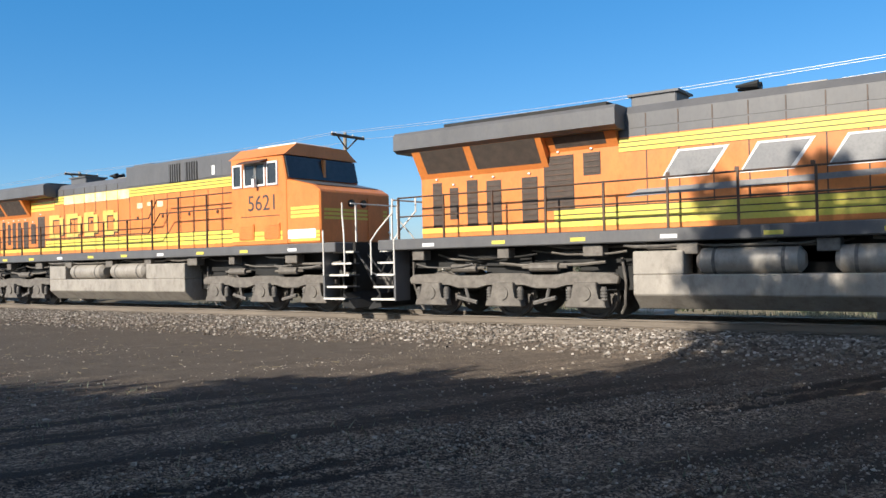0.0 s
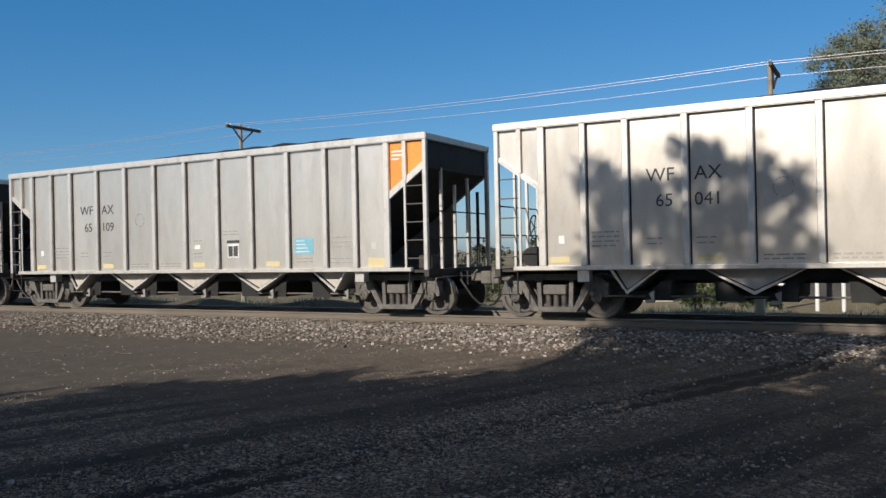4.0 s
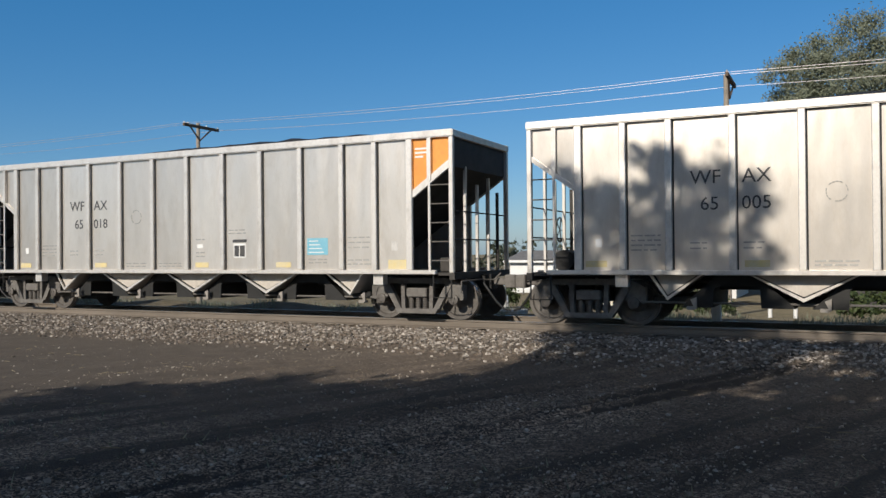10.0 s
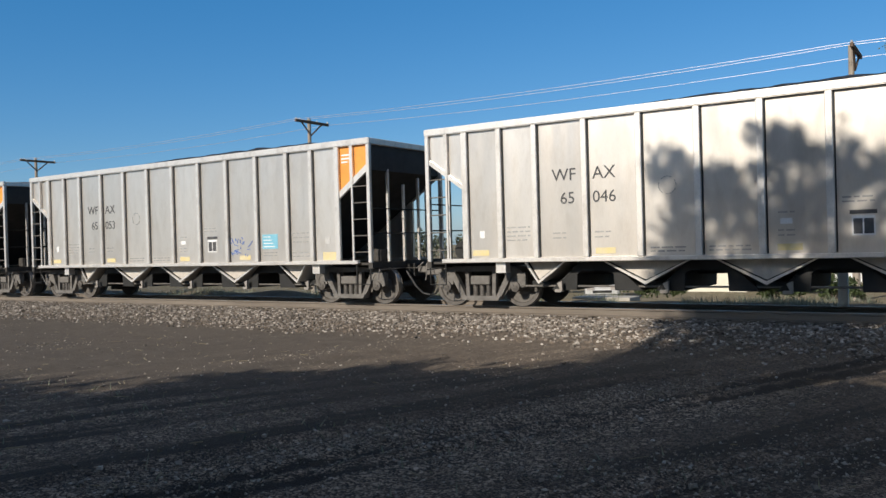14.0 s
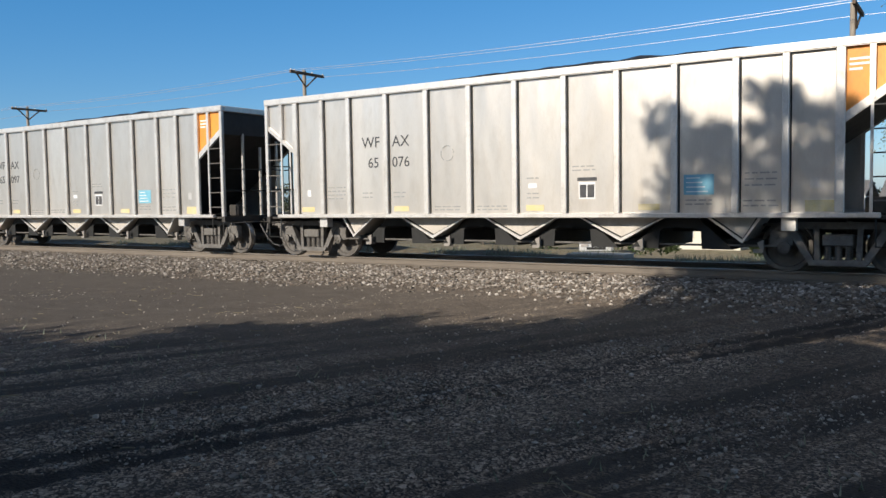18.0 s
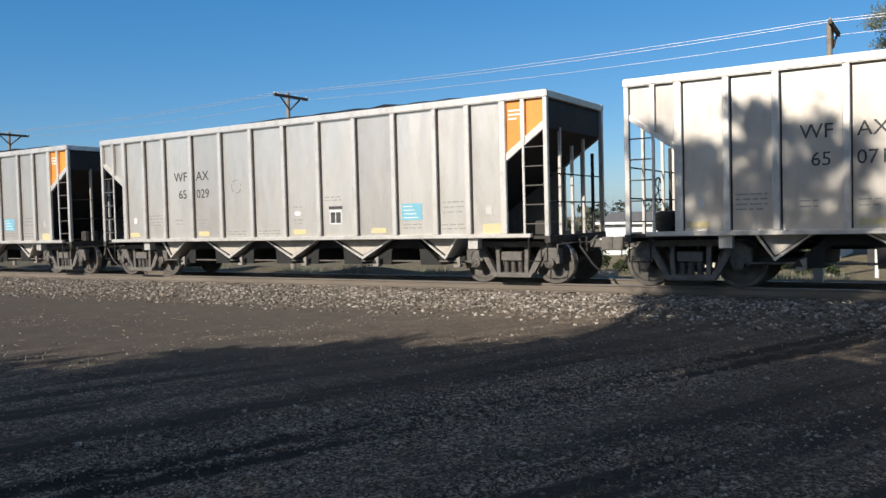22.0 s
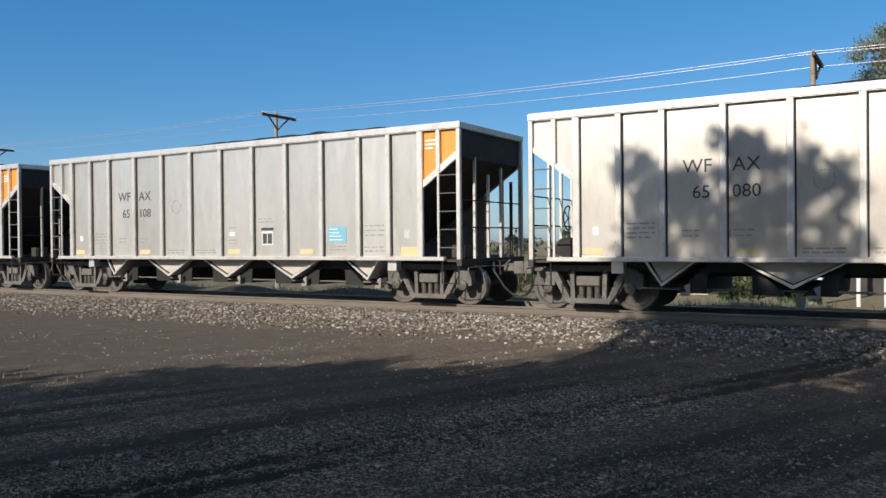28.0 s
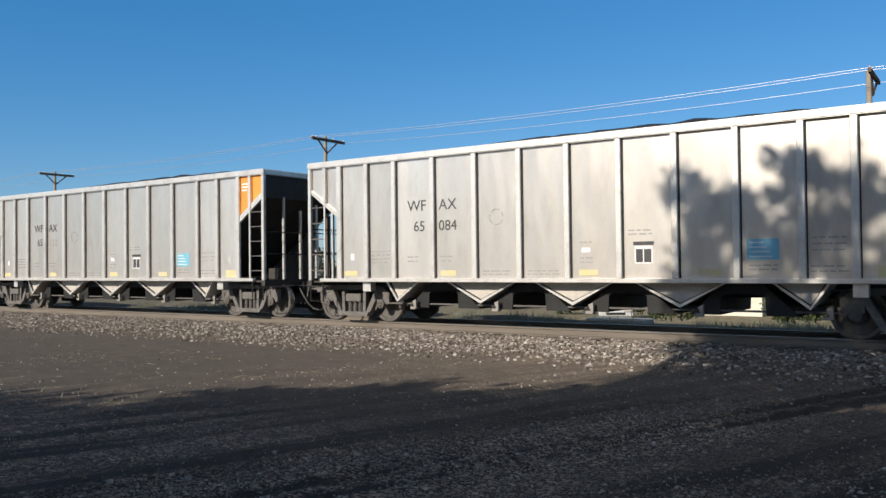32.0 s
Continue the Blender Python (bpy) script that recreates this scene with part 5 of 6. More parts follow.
    for k in range(3):
        box("nose_stripe", 8.62, 9.68, -1.446, -1.435, 2.56 + 0.11 * k, 2.64 + 0.11 * k, LOCO_YELLOW, nose)
        box("front_stripe", 9.715, 9.724, -1.3, 1.3, 2.50 + 0.11 * k, 2.57 + 0.11 * k, LOCO_YELLOW, nose)
        box("lower_stripe", 8.6, 9.7, -1.446, -1.435, 1.93 + 0.1 * k, 2.0 + 0.1 * k, LOCO_YELLOW, nose)
    for x0 in (6.55, 7.6):                              # orange louvred vents low on the cab
        vent = box("cab_vent", x0, x0 + 0.62, -1.49, -1.455, 2.02, 2.46, LOCO_ORANGE, cab)
        for k in range(6):
            box("vent_slat", x0 + 0.03, x0 + 0.59, -1.505, -1.488, 2.05 + 0.068 * k, 2.085 + 0.068 * k, LOCO_ORANGE, vent)
    box("white_panel", 8.5, 9.55, -1.452, -1.44, 2.0, 2.25, PAINT_WHITE, nose, lab="pale patch of worn paint")
    bm = B()                                            # dull panel against glare on top of the nose
    prism(bm, [(8.55, 3.635), (9.44, 3.432), (9.44, 3.442), (8.55, 3.645)], -1.25, 1.25)
    part("nose_top_panel", bm, LOCO_BLACK, nose, "dull dark panel against glare")
    for y in (-0.25, 0.25):
        bm = B()
        rod(bm, (9.70, y, 2.95), (9.78, y, 2.95), 0.11, 12)
        part("headlight", bm, GLASS, nose)
    box("nose_door", 9.715, 9.74, 0.45, 1.1, 1.95, 3.1, LOCO_ORANGE, nose)
    if not newer:
        part("road_number", lettering("5621", 0.62, PAINT_DARK, 1.0), None, cab, at=(7.52, -1.468, 3.02))
        bm = B()
        slab(bm, 6.6, 8.2, -1.466, -1.455, 2.66, 2.68)
        part("pin_stripe", bm, HANDRAIL, cab)
    # tank with air reservoirs in its recess
    bm = B()
    prism(bm, [(-1.48, 0.95), (-1.48, 0.55), (-1.15, 0.26), (1.15, 0.26), (1.48, 0.55), (1.48, 0.95)], -3.75, 4.0, "x")
    soften(bm, 0.02)
    tank = part("fuel_tank", bm, LOCO_GREY, lo, "dusty grey fuel tank")
    for x0, x1 in ((-3.75, -2.72), (2.05, 4.0)):
        box("tank_end", x0, x1, -1.48, 1.48, 0.951, 1.42, LOCO_GREY, tank, 0.02)
    box("tank_middle", -2.72, 2.05, -0.9, 0.9, 0.951, 1.40, BLACK, tank)
    for x0, x1 in ((-2.5, -0.55), (-0.05, 1.85)):
        bm = B()
        rod(bm, (x0 + 0.1, -1.22, 1.20), (x1 - 0.1, -1.22, 1.20), 0.255, 18)
        for a, b in ((x0 + 0.1, x0), (x1 - 0.1, x1)):
            rod(bm, (a, -1.22, 1.20), (b, -1.22, 1.20), 0.255, 18, 0.14)
        ar = part("air_reservoir", bm, LOCO_GREY, lo, "pale cylindrical air reservoir", True)
        for x in (x0 + 0.35, x1 - 0.35):
            bm = B()
            rod(bm, (x - 0.03, -1.22, 1.20), (x + 0.03, -1.22, 1.20), 0.262, 18)
            part("strap", bm, CAST, ar)
    # trucks, pipes, coupler, plates, steps
    loco_truck(lo, 7.25 if not newer else 6.95)
    loco_truck(lo, -6.93)
    r = random.Random(7)
    for k in range(30):                                 # pipes and cables under the frame
        bm = B()
        x0 = r.uniform(-10.0, 8.6)
        ln, z, y = r.uniform(0.9, 2.6), r.uniform(1.18, 1.56), r.uniform(-1.40, -1.05)
        if -4.2 < x0 + ln / 2 < 4.3:
            z = r.uniform(1.46, 1.57)
        d = r.uniform(0.0, 0.07) if r.random() < 0.6 else r.uniform(0.08, 0.2)
        if z - d < 1.45 and -4.6 < x0 + ln and x0 < 4.6:
            d = 0.02
        tube(bm, [(x0, y, z + 0.04), (x0 + 0.2 * ln, y, z - d * 0.7), (x0 + 0.5 * ln, y, z - d), (x0 + 0.8 * ln, y, z - d * 0.6), (x0 + ln, y, z + 0.03)], r.choice((0.018, 0.024, 0.036)))
        part("conduit", bm, r.choice((CAST, BLACK, LOCO_TRUCK)), lo)
    for k in range(9):
        x = -9.3 + 2.2 * k + r.uniform(-0.2, 0.2)
        box("valve_box", x, x + r.uniform(0.2, 0.5), -1.40, -1.1, 1.34, 1.58, LOCO_TRUCK, lo, 0.015)
    for k in range(10):
        x = -9.0 + 1.95 * k
        box("reflector", x, x + 0.34, -1.526, -1.518, 1.66, 1.74, LOCO_YELLOW if k % 3 else PAINT_WHITE, lo)
    for e in (-1, 1):
        box("end_plate", min(e * 10.35, e * 10.45), max(e * 10.35, e * 10.45), -0.9, 0.9, 0.55, 1.86, BLACK)
        bm = B()
        prism(bm, [(e * 10.45, 0.55), (e * 10.85, 0.16), (e * 10.80, 0.14), (e * 10.42, 0.2)], -1.4, 1.4)
        part("snow_plough", bm, BLACK, lo)
        bm = B()
        slab(bm, min(e * 10.4, e * 10.92), max(e * 10.4, e * 10.92), -0.1, 0.1, 0.70, 0.92)
        prism(bm, [(e * 10.84, -0.16), (e * 11.08, -0.12), (e * 11.08, 0.02), (e * 10.97, 0.04), (e * 11.01, 0.16), (e * 10.84, 0.17)], 0.66, 0.97, "z")
        soften(bm, 0.02)
        part("coupler", bm, CAST, lo)
        bm = B()
        tube(bm, [(e * 10.5, -0.6, 1.25), (e * 10.75, -0.6, 0.85), (e * 10.95, -0.5, 0.45), (e * 11.05, -0.4, 0.3)], 0.03)
        part("air_hose", bm, RUBBER, lo)
        for y in (-0.85, -0.45, 0.3):
            bm = B()
            tube(bm, [(e * 10.46, y, 1.55), (e * 10.7, y, 1.3), (e * 10.9, y + 0.05, 1.05), (e * 11.06, y + 0.1, 0.98)], 0.028)
            part("control_hose", bm, RUBBER, lo)
        for s in (-1, 1):
            stairs(lo, e, s)
        bm = B()
        for y in (-0.75, 0.75):
            slab(bm, e * 10.35 - 0.02, e * 10.35 + 0.02, y - 0.02, y + 0.02, 1.86, 2.9)
        tube(bm, [(e * 10.35, -0.95, 2.88), (e * 10.35, 0.95, 2.88)], 0.022)
        part("end_rail", bm, RAIL_WHITE, lo)
    # handrails
    def rail_line(s, x0, x1, z):
        bm = B()
        tube(bm, [(x0, s * 1.46, z), (x1, s * 1.46, z)], 0.021)
        return part("handrail", bm, HANDRAIL, lo)

    for s in (-1, 1):
        rail_line(s, -9.75, 2.2, 2.86)
        rail_line(s, -9.75, 2.2, 2.40)
        bm = B()
        tube(bm, [(2.2, s * 1.46, 2.86), (2.65, s * 1.46, 3.42), (6.2, s * 1.46, 3.42)], 0.021)
        part("handrail", bm, HANDRAIL, lo)
        bm = B()
        tube(bm, [(2.2, s * 1.46, 2.40), (2.8, s * 1.46, 2.98), (6.2, s * 1.46, 2.98)], 0.021)
        part("handrail", bm, HANDRAIL, lo)
    for k in range(13):
        x = -9.75 + 1.35 * k
        if x > 6.1:
            continue
        for s in (-1, 1):
            box("stanchion", x - 0.022, x + 0.022, s * 1.47 - 0.022, s * 1.47 + 0.022, 1.80, 2.88 if x < 2.4 else 3.44, HANDRAIL)
    LOCOS.append((lo, 0.0))
    return lo


locomotive("locomotive", pose(0, TRACK, RAIL), "orange and yellow diesel locomotive with a dark grey roof", False)
locomotive("locomotive", pose(0, TRACK, RAIL), "orange diesel locomotive with grey emblem and overhanging radiators", True)
LOCOS[0] = (LOCOS[0][0], -24.82)
LOCOS[1] = (LOCOS[1][0], -2.68)

# ---- poles and wires ----
LINE_Y, LINE_X, SPAN = 40.0, -4.63, 32.0
ARM_Z = 9.95


def drop(x):
    """The pole nearest the yard stands a little lower than the rest of the line."""
    return 0.22 * max(0.0, 1 - abs(x - LINE_X) / SPAN)


def power_pole(x, transformer=False):
    p = thing("power_pole", pose(x, LINE_Y, -1.3 - drop(x)), "weathered wooden power pole with a braced crossarm", "power pole", "power poles behind the track")
    top = ARM_Z + 1.3
    bm = B()
    rod(bm, (0, 0, -0.3), (0, 0, top + 0.28), 0.17, 12, 0.115)
    part("pole", bm, POLE_GREY, p, smooth=True)
    bm = B()
    slab(bm, 0.13, 0.27, -1.5, 1.65, top - 0.09, top + 0.09)
    soften(bm, 0.01)
    part("crossarm", bm, POLE_WOOD, p)
    for s in (-1, 1):
        bm = B()
        rod(bm, (0.22, s * 0.95, top - 0.06), (0.14, 0, top - 0.85), 0.05, 6)
        part("brace", bm, POLE_WOOD, p)
    for y in (-1.42, -1.12, 0.55, 1.58):
        bm = B()
        rod(bm, (0.20, y, top + 0.06), (0.20, y, top + 0.12), 0.02, 6)
        rod(bm, (0.20, y, top + 0.10), (0.20, y, top + 0.19), 0.055, 8, 0.035)
        part("insulator", bm, PORCELAIN, p)
    if transformer:
        bm = B()
        rod(bm, (0.5, -0.1, top - 2.8), (0.5, -0.1, top - 1.85), 0.25, 14)
        rod(bm, (0.5, -0.1, top - 1.85), (0.5, -0.1, top - 1.75), 0.25, 14, 0.12)
        rod(bm, (0.5, -0.1, top - 1.75), (0.5, -0.1, top - 1.5), 0.04, 8)
        slab(bm, 0.1, 0.3, -0.16, -0.04, top - 2.5, top - 2.2)
        part("transformer", bm, SIDING, p, "pale grey can transformer", True)


def wire(y, z0, sag, r, name="power_wire"):
    bm = B()
    pts = []
    for n in range(-4, 3):
        for k in range(12):
            u = k / 12
            pts.append((LINE_X + SPAN * (n + u), LINE_Y + y, z0 - sag * 4 * u * (1 - u) - drop(LINE_X + SPAN * (n + u))))
    tube(bm, pts, r, 5)
    solid(name, bm, WIRE, "pale power wire strung between the poles", "wire", "power wires", smooth=True)


def power_line():
    for n in range(-4, 3):
        power_pole(LINE_X + SPAN * n, n == 0)
    for y, sag, z in ((-1.42, 0.25, 0.10), (-1.12, 0.30, 0.06), (1.58, 0.28, 0.0)):
        wire(y, ARM_Z + z, sag, 0.011)
    bm = B()
    tube(bm, [(LINE_X + SPAN * k / 12, LINE_Y - 0.15, ARM_Z - 2.7 - 1.4 * (k / 12) * (1 - k / 12)) for k in range(13)], 0.012, 5)
    solid("service_cable", bm, WIRE, "thin service cable strung from the pole", "wire", smooth=True)


# ---- trees ----
def clumps(r, blobs, n, size, spread=0.55, bunch=55):
    """Leaves scattered in lumpy masses: many small clusters inside each blob, more of them near its skin."""
    vol = np.array([b[3] * b[4] * b[5] for b in blobs]) ** 0.75
    per = (n * vol / vol.sum()).astype(int)
    pts = []
    for b, m in zip(blobs, per):
        k = max(6, m // bunch)
        d = r.randn(k, 3)
        d /= np.linalg.norm(d, axis=1)[:, None]
        cen = np.array(b[:3]) + d * np.array(b[3:6]) * (r.rand(k, 1) ** 0.45)
        w = np.array(b[3:6]).mean() * spread * (0.35 + 0.5 * r.rand(k))
        pick = r.randint(0, k, m)
        pts.append(cen[pick] + r.randn(m, 3) * w[pick][:, None] * np.array([0.62, 0.62, 0.42]))
    c = np.concatenate(pts)
    m = len(c)
    u = r.randn(m, 3)
    u /= np.linalg.norm(u, axis=1)[:, None]
    w = r.randn(m, 3)
    w -= (w * u).sum(1)[:, None] * u
    w /= np.linalg.norm(w, axis=1)[:, None]
    s = (size * (0.6 + 0.8 * r.rand(m)))[:, None]
    nrm = np.cross(u, w)
    v = np.stack([c - u * s, c + w * s * 0.5 + nrm * s * 0.15, c + u * s, c - w * s * 0.5 + nrm * s * 0.15], 1).reshape(-1, 3)
    f = np.arange(m * 4).reshape(-1, 4)
    return v, f


def tree(name, x, y, z, trunk_h, trunk_r, blobs, leaves, size, seed, label, mat, category="tree", lean=(0, 0), spread=0.55, bunch=55):
    r = np.random.RandomState(seed)
    t = thing(name, pose(x, y, z), label, category)
    bm = B()
    pts = [Vector((0, 0, -0.2))]
    for k in range(1, 6):
        u = k / 5
        pts.append(Vector((lean[0] * u + 0.12 * r.randn() * u, lean[1] * u + 0.12 * r.randn() * u, trunk_h * u)))
    for k, (p, q) in enumerate(zip(pts, pts[1:])):
        rod(bm, p, q, trunk_r * (1 - 0.13 * k), 9, trunk_r * (1 - 0.13 * (k + 1)))
    part("trunk", bm, BARK, t, smooth=True)
    for b in blobs:
        bm = B()
        a = pts[3 + r.randint(0, 3)]
        q = Vector(b[:3])
        mid = a.lerp(q, 0.5) + Vector(0.25 * r.randn(3))
        rod(bm, a, mid, trunk_r * 0.42, 6, trunk_r * 0.28)
        rod(bm, mid, q, trunk_r * 0.28, 6, trunk_r * 0.1)
        for _ in range(4):
            d = Vector(r.randn(3))
            d.normalize()
            rod(bm, mid.lerp(q, 0.3 + 0.6 * r.rand()), q + Vector((d.x * b[3], d.y * b[4], d.z * b[5])) * 0.8, trunk_r * 0.12, 5, trunk_r * 0.03)
        part("limb", bm, BARK, t)
    v, f = clumps(r, blobs, leaves, size, spread, bunch)
    me = bpy.data.meshes.new("crown")
    me.from_pydata(v.tolist(), [], f.tolist())
    me.materials.append(mat)
    part("crown", me, mat, t)
    return t


def trees():
    # the big tree beyond the track
    tree("tree", -2.0, 60, -1.4, 9.0, 0.42,
         [(0.5, 0, 8.2, 4.2, 3.5, 3.0), (-2.6, 0, 10.2, 3.0, 3, 2.4), (-0.8, 0, 13.6, 2.6, 3, 2.4), (1.4, 0, 13.2, 3.2, 3, 2.9), (5.0, 0, 14.6, 3.6, 3, 3.3), (5.5, 0, 9.5, 4.5, 3.5, 4.2), (9.5, 0, 15.5, 4.0, 3, 3.4), (10.5, 0, 10.0, 4.5, 3.5, 4.5), (15, 0, 13.5, 4.5, 3.5, 4.5), (6.5, 0, 5.2, 3.2, 3, 2.8), (0.2, 0, 15.4, 2.4, 2.5, 2.0), (3.6, 0, 16.8, 2.8, 2.8, 2.2), (8.2, 0, 17.6, 3.2, 3, 2.4), (11.5, 0, 5.0, 4.2, 3, 3.6), (17, 0, 7.5, 4.5, 3, 5.0)],
         210000, 0.085, 41, "tall spreading tree with dense dull green leaves beyond the track", LEAF_OLIVE, spread=0.42, bunch=260)
    tree("tree", 24, 66, -1.4, 8.0, 0.4,
         [(0, 0, 8, 5, 4, 5), (-4, 0, 12, 4, 3, 4), (3, 0, 13, 4, 3, 4), (5, 0, 8, 4, 3, 4)],
         40000, 0.14, 42, "tall leafy tree standing among other trees", LEAF_OLIVE)
    # small ragged tree seen through the couplings
    tree("small_tree", -8.9, 45, -1.4, 3.2, 0.09,
         [(0.3, 0, 5.4, 0.8, 0.6, 0.7), (2.0, 0, 4.7, 0.9, 0.6, 0.8), (-1.2, 0, 4.9, 0.6, 0.5, 0.7), (0, 0, 3.4, 1.0, 0.8, 0.9), (0.9, 0, 2.3, 1.0, 0.8, 0.8), (-0.9, 0, 2.5, 0.9, 0.7, 0.8), (0.2, 0, 4.7, 0.6, 0.6, 0.8), (1.2, 0, 3.9, 0.7, 0.5, 0.7), (-1.0, 0, 4.0, 0.6, 0.5, 0.7), (2.4, 0, 2.2, 1.0, 0.8, 0.9), (2.3, 0, 3.6, 0.8, 0.7, 0.8), (-0.2, 0, 1.2, 1.4, 0.8, 0.7), (1.9, 0, 1.1, 1.2, 0.8, 0.6)],
         18000, 0.08, 43, "small ragged tree with thin olive leaves", LEAF_PALE)
    for i, (x, y, s) in enumerate(((-6.6, 33, 0.9), (-4.6, 34, 0.8), (-12.6, 37, 1.0), (2.0, 31, 1.1), (4.6, 33, 1.3), (-17, 42, 1.3), (0.3, 36, 0.9), (-21, 44, 1.2), (-28, 48, 1.5), (7.5, 36, 1.6))):
        tree("bush", x, y, float(ground_height(x, y)), 0.7 * s, 0.05 * s,
             [(0, 0, 0.7 * s, 0.9 * s, 0.7 * s, 0.6 * s), (0.7 * s, 0, 0.6 * s, 0.6 * s, 0.5 * s, 0.45 * s), (-0.6 * s, 0.1, 0.55 * s, 0.6 * s, 0.5 * s, 0.45 * s)],
             1500, 0.09, 50 + i, "low green bush on the verge beyond the track", LEAF, "bush")
    # the trees behind the camera, whose shade lies on the yard and on the passing cars
    r = np.random.RandomState(60)
    mass = [(x + 0.16 * r.randn(), 0.2 * r.randn(), z + 0.12 * r.randn(), 0.50, 0.5, 0.42)
            for z, xs in ((12.5, (-1.9, -1.2, -0.5, 0.2, 0.9, 1.6)), (13.2, (-1.8, -1.1, -0.4, 0.3, 1.0, 1.6)), (13.9, (-1.7, -1.0, -0.3, 0.4, 1.0, 1.5)), (14.5, (-1.6, -0.9, -0.2, 0.5, 1.1))) for x in xs]
    # crown lobes reaching forward to y 2.6 and beyond are added to block skylight
    tree("shade_tree", -6.6, -6, 0, 11.5, 0.24,
         mass + [(1.6, 0, 6.4, 0.7, 0.6, 0.5), (-1.5, 0, 11.8, 0.85, 0.8, 0.8), (-0.2, 0, 11.7, 1.1, 0.8, 0.9), (1.0, 0, 11.6, 0.9, 0.8, 0.9), (-0.3, 0, 10.4, 0.9, 0.8, 0.9), (0.9, 0, 10.3, 1.1, 0.9, 0.9), (2.0, 0, 10.8, 0.8, 0.7, 0.8), (0.4, 0, 9.0, 1.5, 1.3, 1.0), (0.2, 0, 7.6, 2.1, 1.5, 1.3), (-0.3, 0, 5.8, 1.9, 1.5, 1.2), (0.3, 3.0, 5.8, 1.8, 1.5, 0.8), (0.8, 5.2, 5.0, 1.6, 1.3, 0.6)],
         23000, 0.11, 61, "tall narrow leafy tree that shades the yard", LEAF, spread=0.68, bunch=13)
    tree("shade_tree", -9.4, -6, 0, 5.2, 0.2,
         [(0.2, 0, 6.2, 1.4, 1.2, 0.9), (-0.4, 0, 4.9, 1.3, 1.2, 0.9), (1.2, 0, 7.3, 1.0, 1.0, 0.8), (1.5, 0, 5.2, 1.3, 1.2, 1.0), (0.6, 2.6, 4.7, 1.3, 1.3, 0.7), (1.0, 4.6, 4.2, 1.2, 1.2, 0.5), (-1.5, 0, 5.6, 1.2, 1.0, 0.9), (-1.1, 0, 7.0, 0.8, 0.8, 0.6), (0.0, 0, 8.0, 0.9, 0.8, 0.5), (0.4, 0, 3.9, 1.8, 1.2, 0.6)],
         24000, 0.10, 62, "low leafy tree that shades the yard", LEAF)
    tree("shade_tree", -2.0, -6, 0, 11.0, 0.17,
         [(-0.4, 0, 7.9, 1.7, 1.2, 1.1), (-2.0, 0, 7.2, 1.3, 1.2, 1.0), (1.3, 0, 7.5, 1.4, 1.2, 1.1), (-0.1, 0, 5.6, 2.0, 1.4, 1.1), (-2.2, 0, 5.2, 1.3, 1.2, 1.0), (0.2, 0, 10.6, 0.9, 0.8, 0.7), (0.0, 2.8, 5.8, 1.8, 1.5, 0.8), (0.3, 5.0, 5.0, 1.8, 1.4, 0.6), (-1.6, 0, 9.7, 0.9, 0.8, 0.7), (-3.0, 0, 9.6, 1.0, 0.8, 0.9), (-2.4, 0, 11.6, 0.8, 0.7, 0.6), (-1.2, 0, 11.7, 0.9, 0.7, 0.55), (0.1, 0, 11.7, 0.9, 0.7, 0.55), (1.2, 0, 11.6, 0.8, 0.7, 0.55), (2.4, 0, 11.4, 0.8, 0.7, 0.6), (-0.4, 0, 9.4, 1.0, 0.8, 0.8), (0.9, 0, 9.4, 0.9, 0.8, 0.7), (-0.9, 0, 10.9, 0.8, 0.7, 0.6), (-2.8, 0, 10.4, 0.8, 0.7, 0.6), (-2.4, 0, 8.4, 0.9, 0.8, 0.7), (-2.5, 0, 7.0, 0.9, 0.8, 0.8)],
         38000, 0.10, 63, "slender leafy tree that shades the yard", LEAF)
    tree("shade_tree", -0.8, -6, 0, 12.0, 0.19,
         [(3.4, 0, 8.6, 1.7, 1.4, 1.3), (1.8, 0, 7.6, 1.3, 1.2, 1.0), (5.2, 0, 7.8, 1.7, 1.3, 1.4), (3.7, 0, 5.6, 2.0, 1.4, 1.1), (6.2, 0, 5.4, 1.5, 1.3, 1.0), (1.2, 0, 13.6, 0.9, 0.8, 0.8), (3.2, 0, 11.4, 1.1, 1.0, 0.9), (2.6, 2.8, 5.8, 1.8, 1.5, 0.8), (3.0, 5.0, 5.0, 1.8, 1.4, 0.6), (5.4, 3.5, 5.6, 1.7, 1.5, 0.8)],
         19000, 0.10, 64, "slender leafy tree with bare trunk that shades the yard", LEAF)
    # three more trees, added out of view to keep skylight and sun off the yard
    for x, seed in ((-13.5, 65), (-4.5, 66), (4.5, 67)):
        tree("shade_tree", x, -11.5, 0, 5.5, 0.3,
             [(0, 0, 6.6, 3.2, 2.6, 1.7), (-2.6, 0.3, 5.2, 2.4, 2.2, 1.6), (2.6, 0, 5.4, 2.4, 2.2, 1.6), (0.4, 2.2, 5.0, 2.6, 1.8, 1.4), (-0.5, -2.0, 5.4, 2.6, 2.0, 1.5), (1.0, 0, 3.4, 3.0, 2.0, 1.3), (-2.2, 0, 3.2, 2.4, 2.0, 1.2), (0.2, 0, 8.2, 3.2, 2.2, 1.0), (-3.2, 0, 7.8, 2.4, 2.0, 1.0), (3.2, 0, 7.9, 2.4, 2.0, 1.0)],
             25000, 0.17, seed, "broad unseen leafy tree added to darken the yard", LEAF)
    # a belt of trees on the skyline
    r = np.random.RandomState(77)
    blobs = []
    for k in range(150):
        x = -330 + 4.0 * k + r.uniform(-2, 2)
        h = r.uniform(2.2, 4.2)
        blobs.append((x, 150 + r.uniform(-8, 8), h * 0.7 - 1.0, r.uniform(3, 5.5), 3, h))
    v, f = clumps(r, blobs, 26000, 0.55)
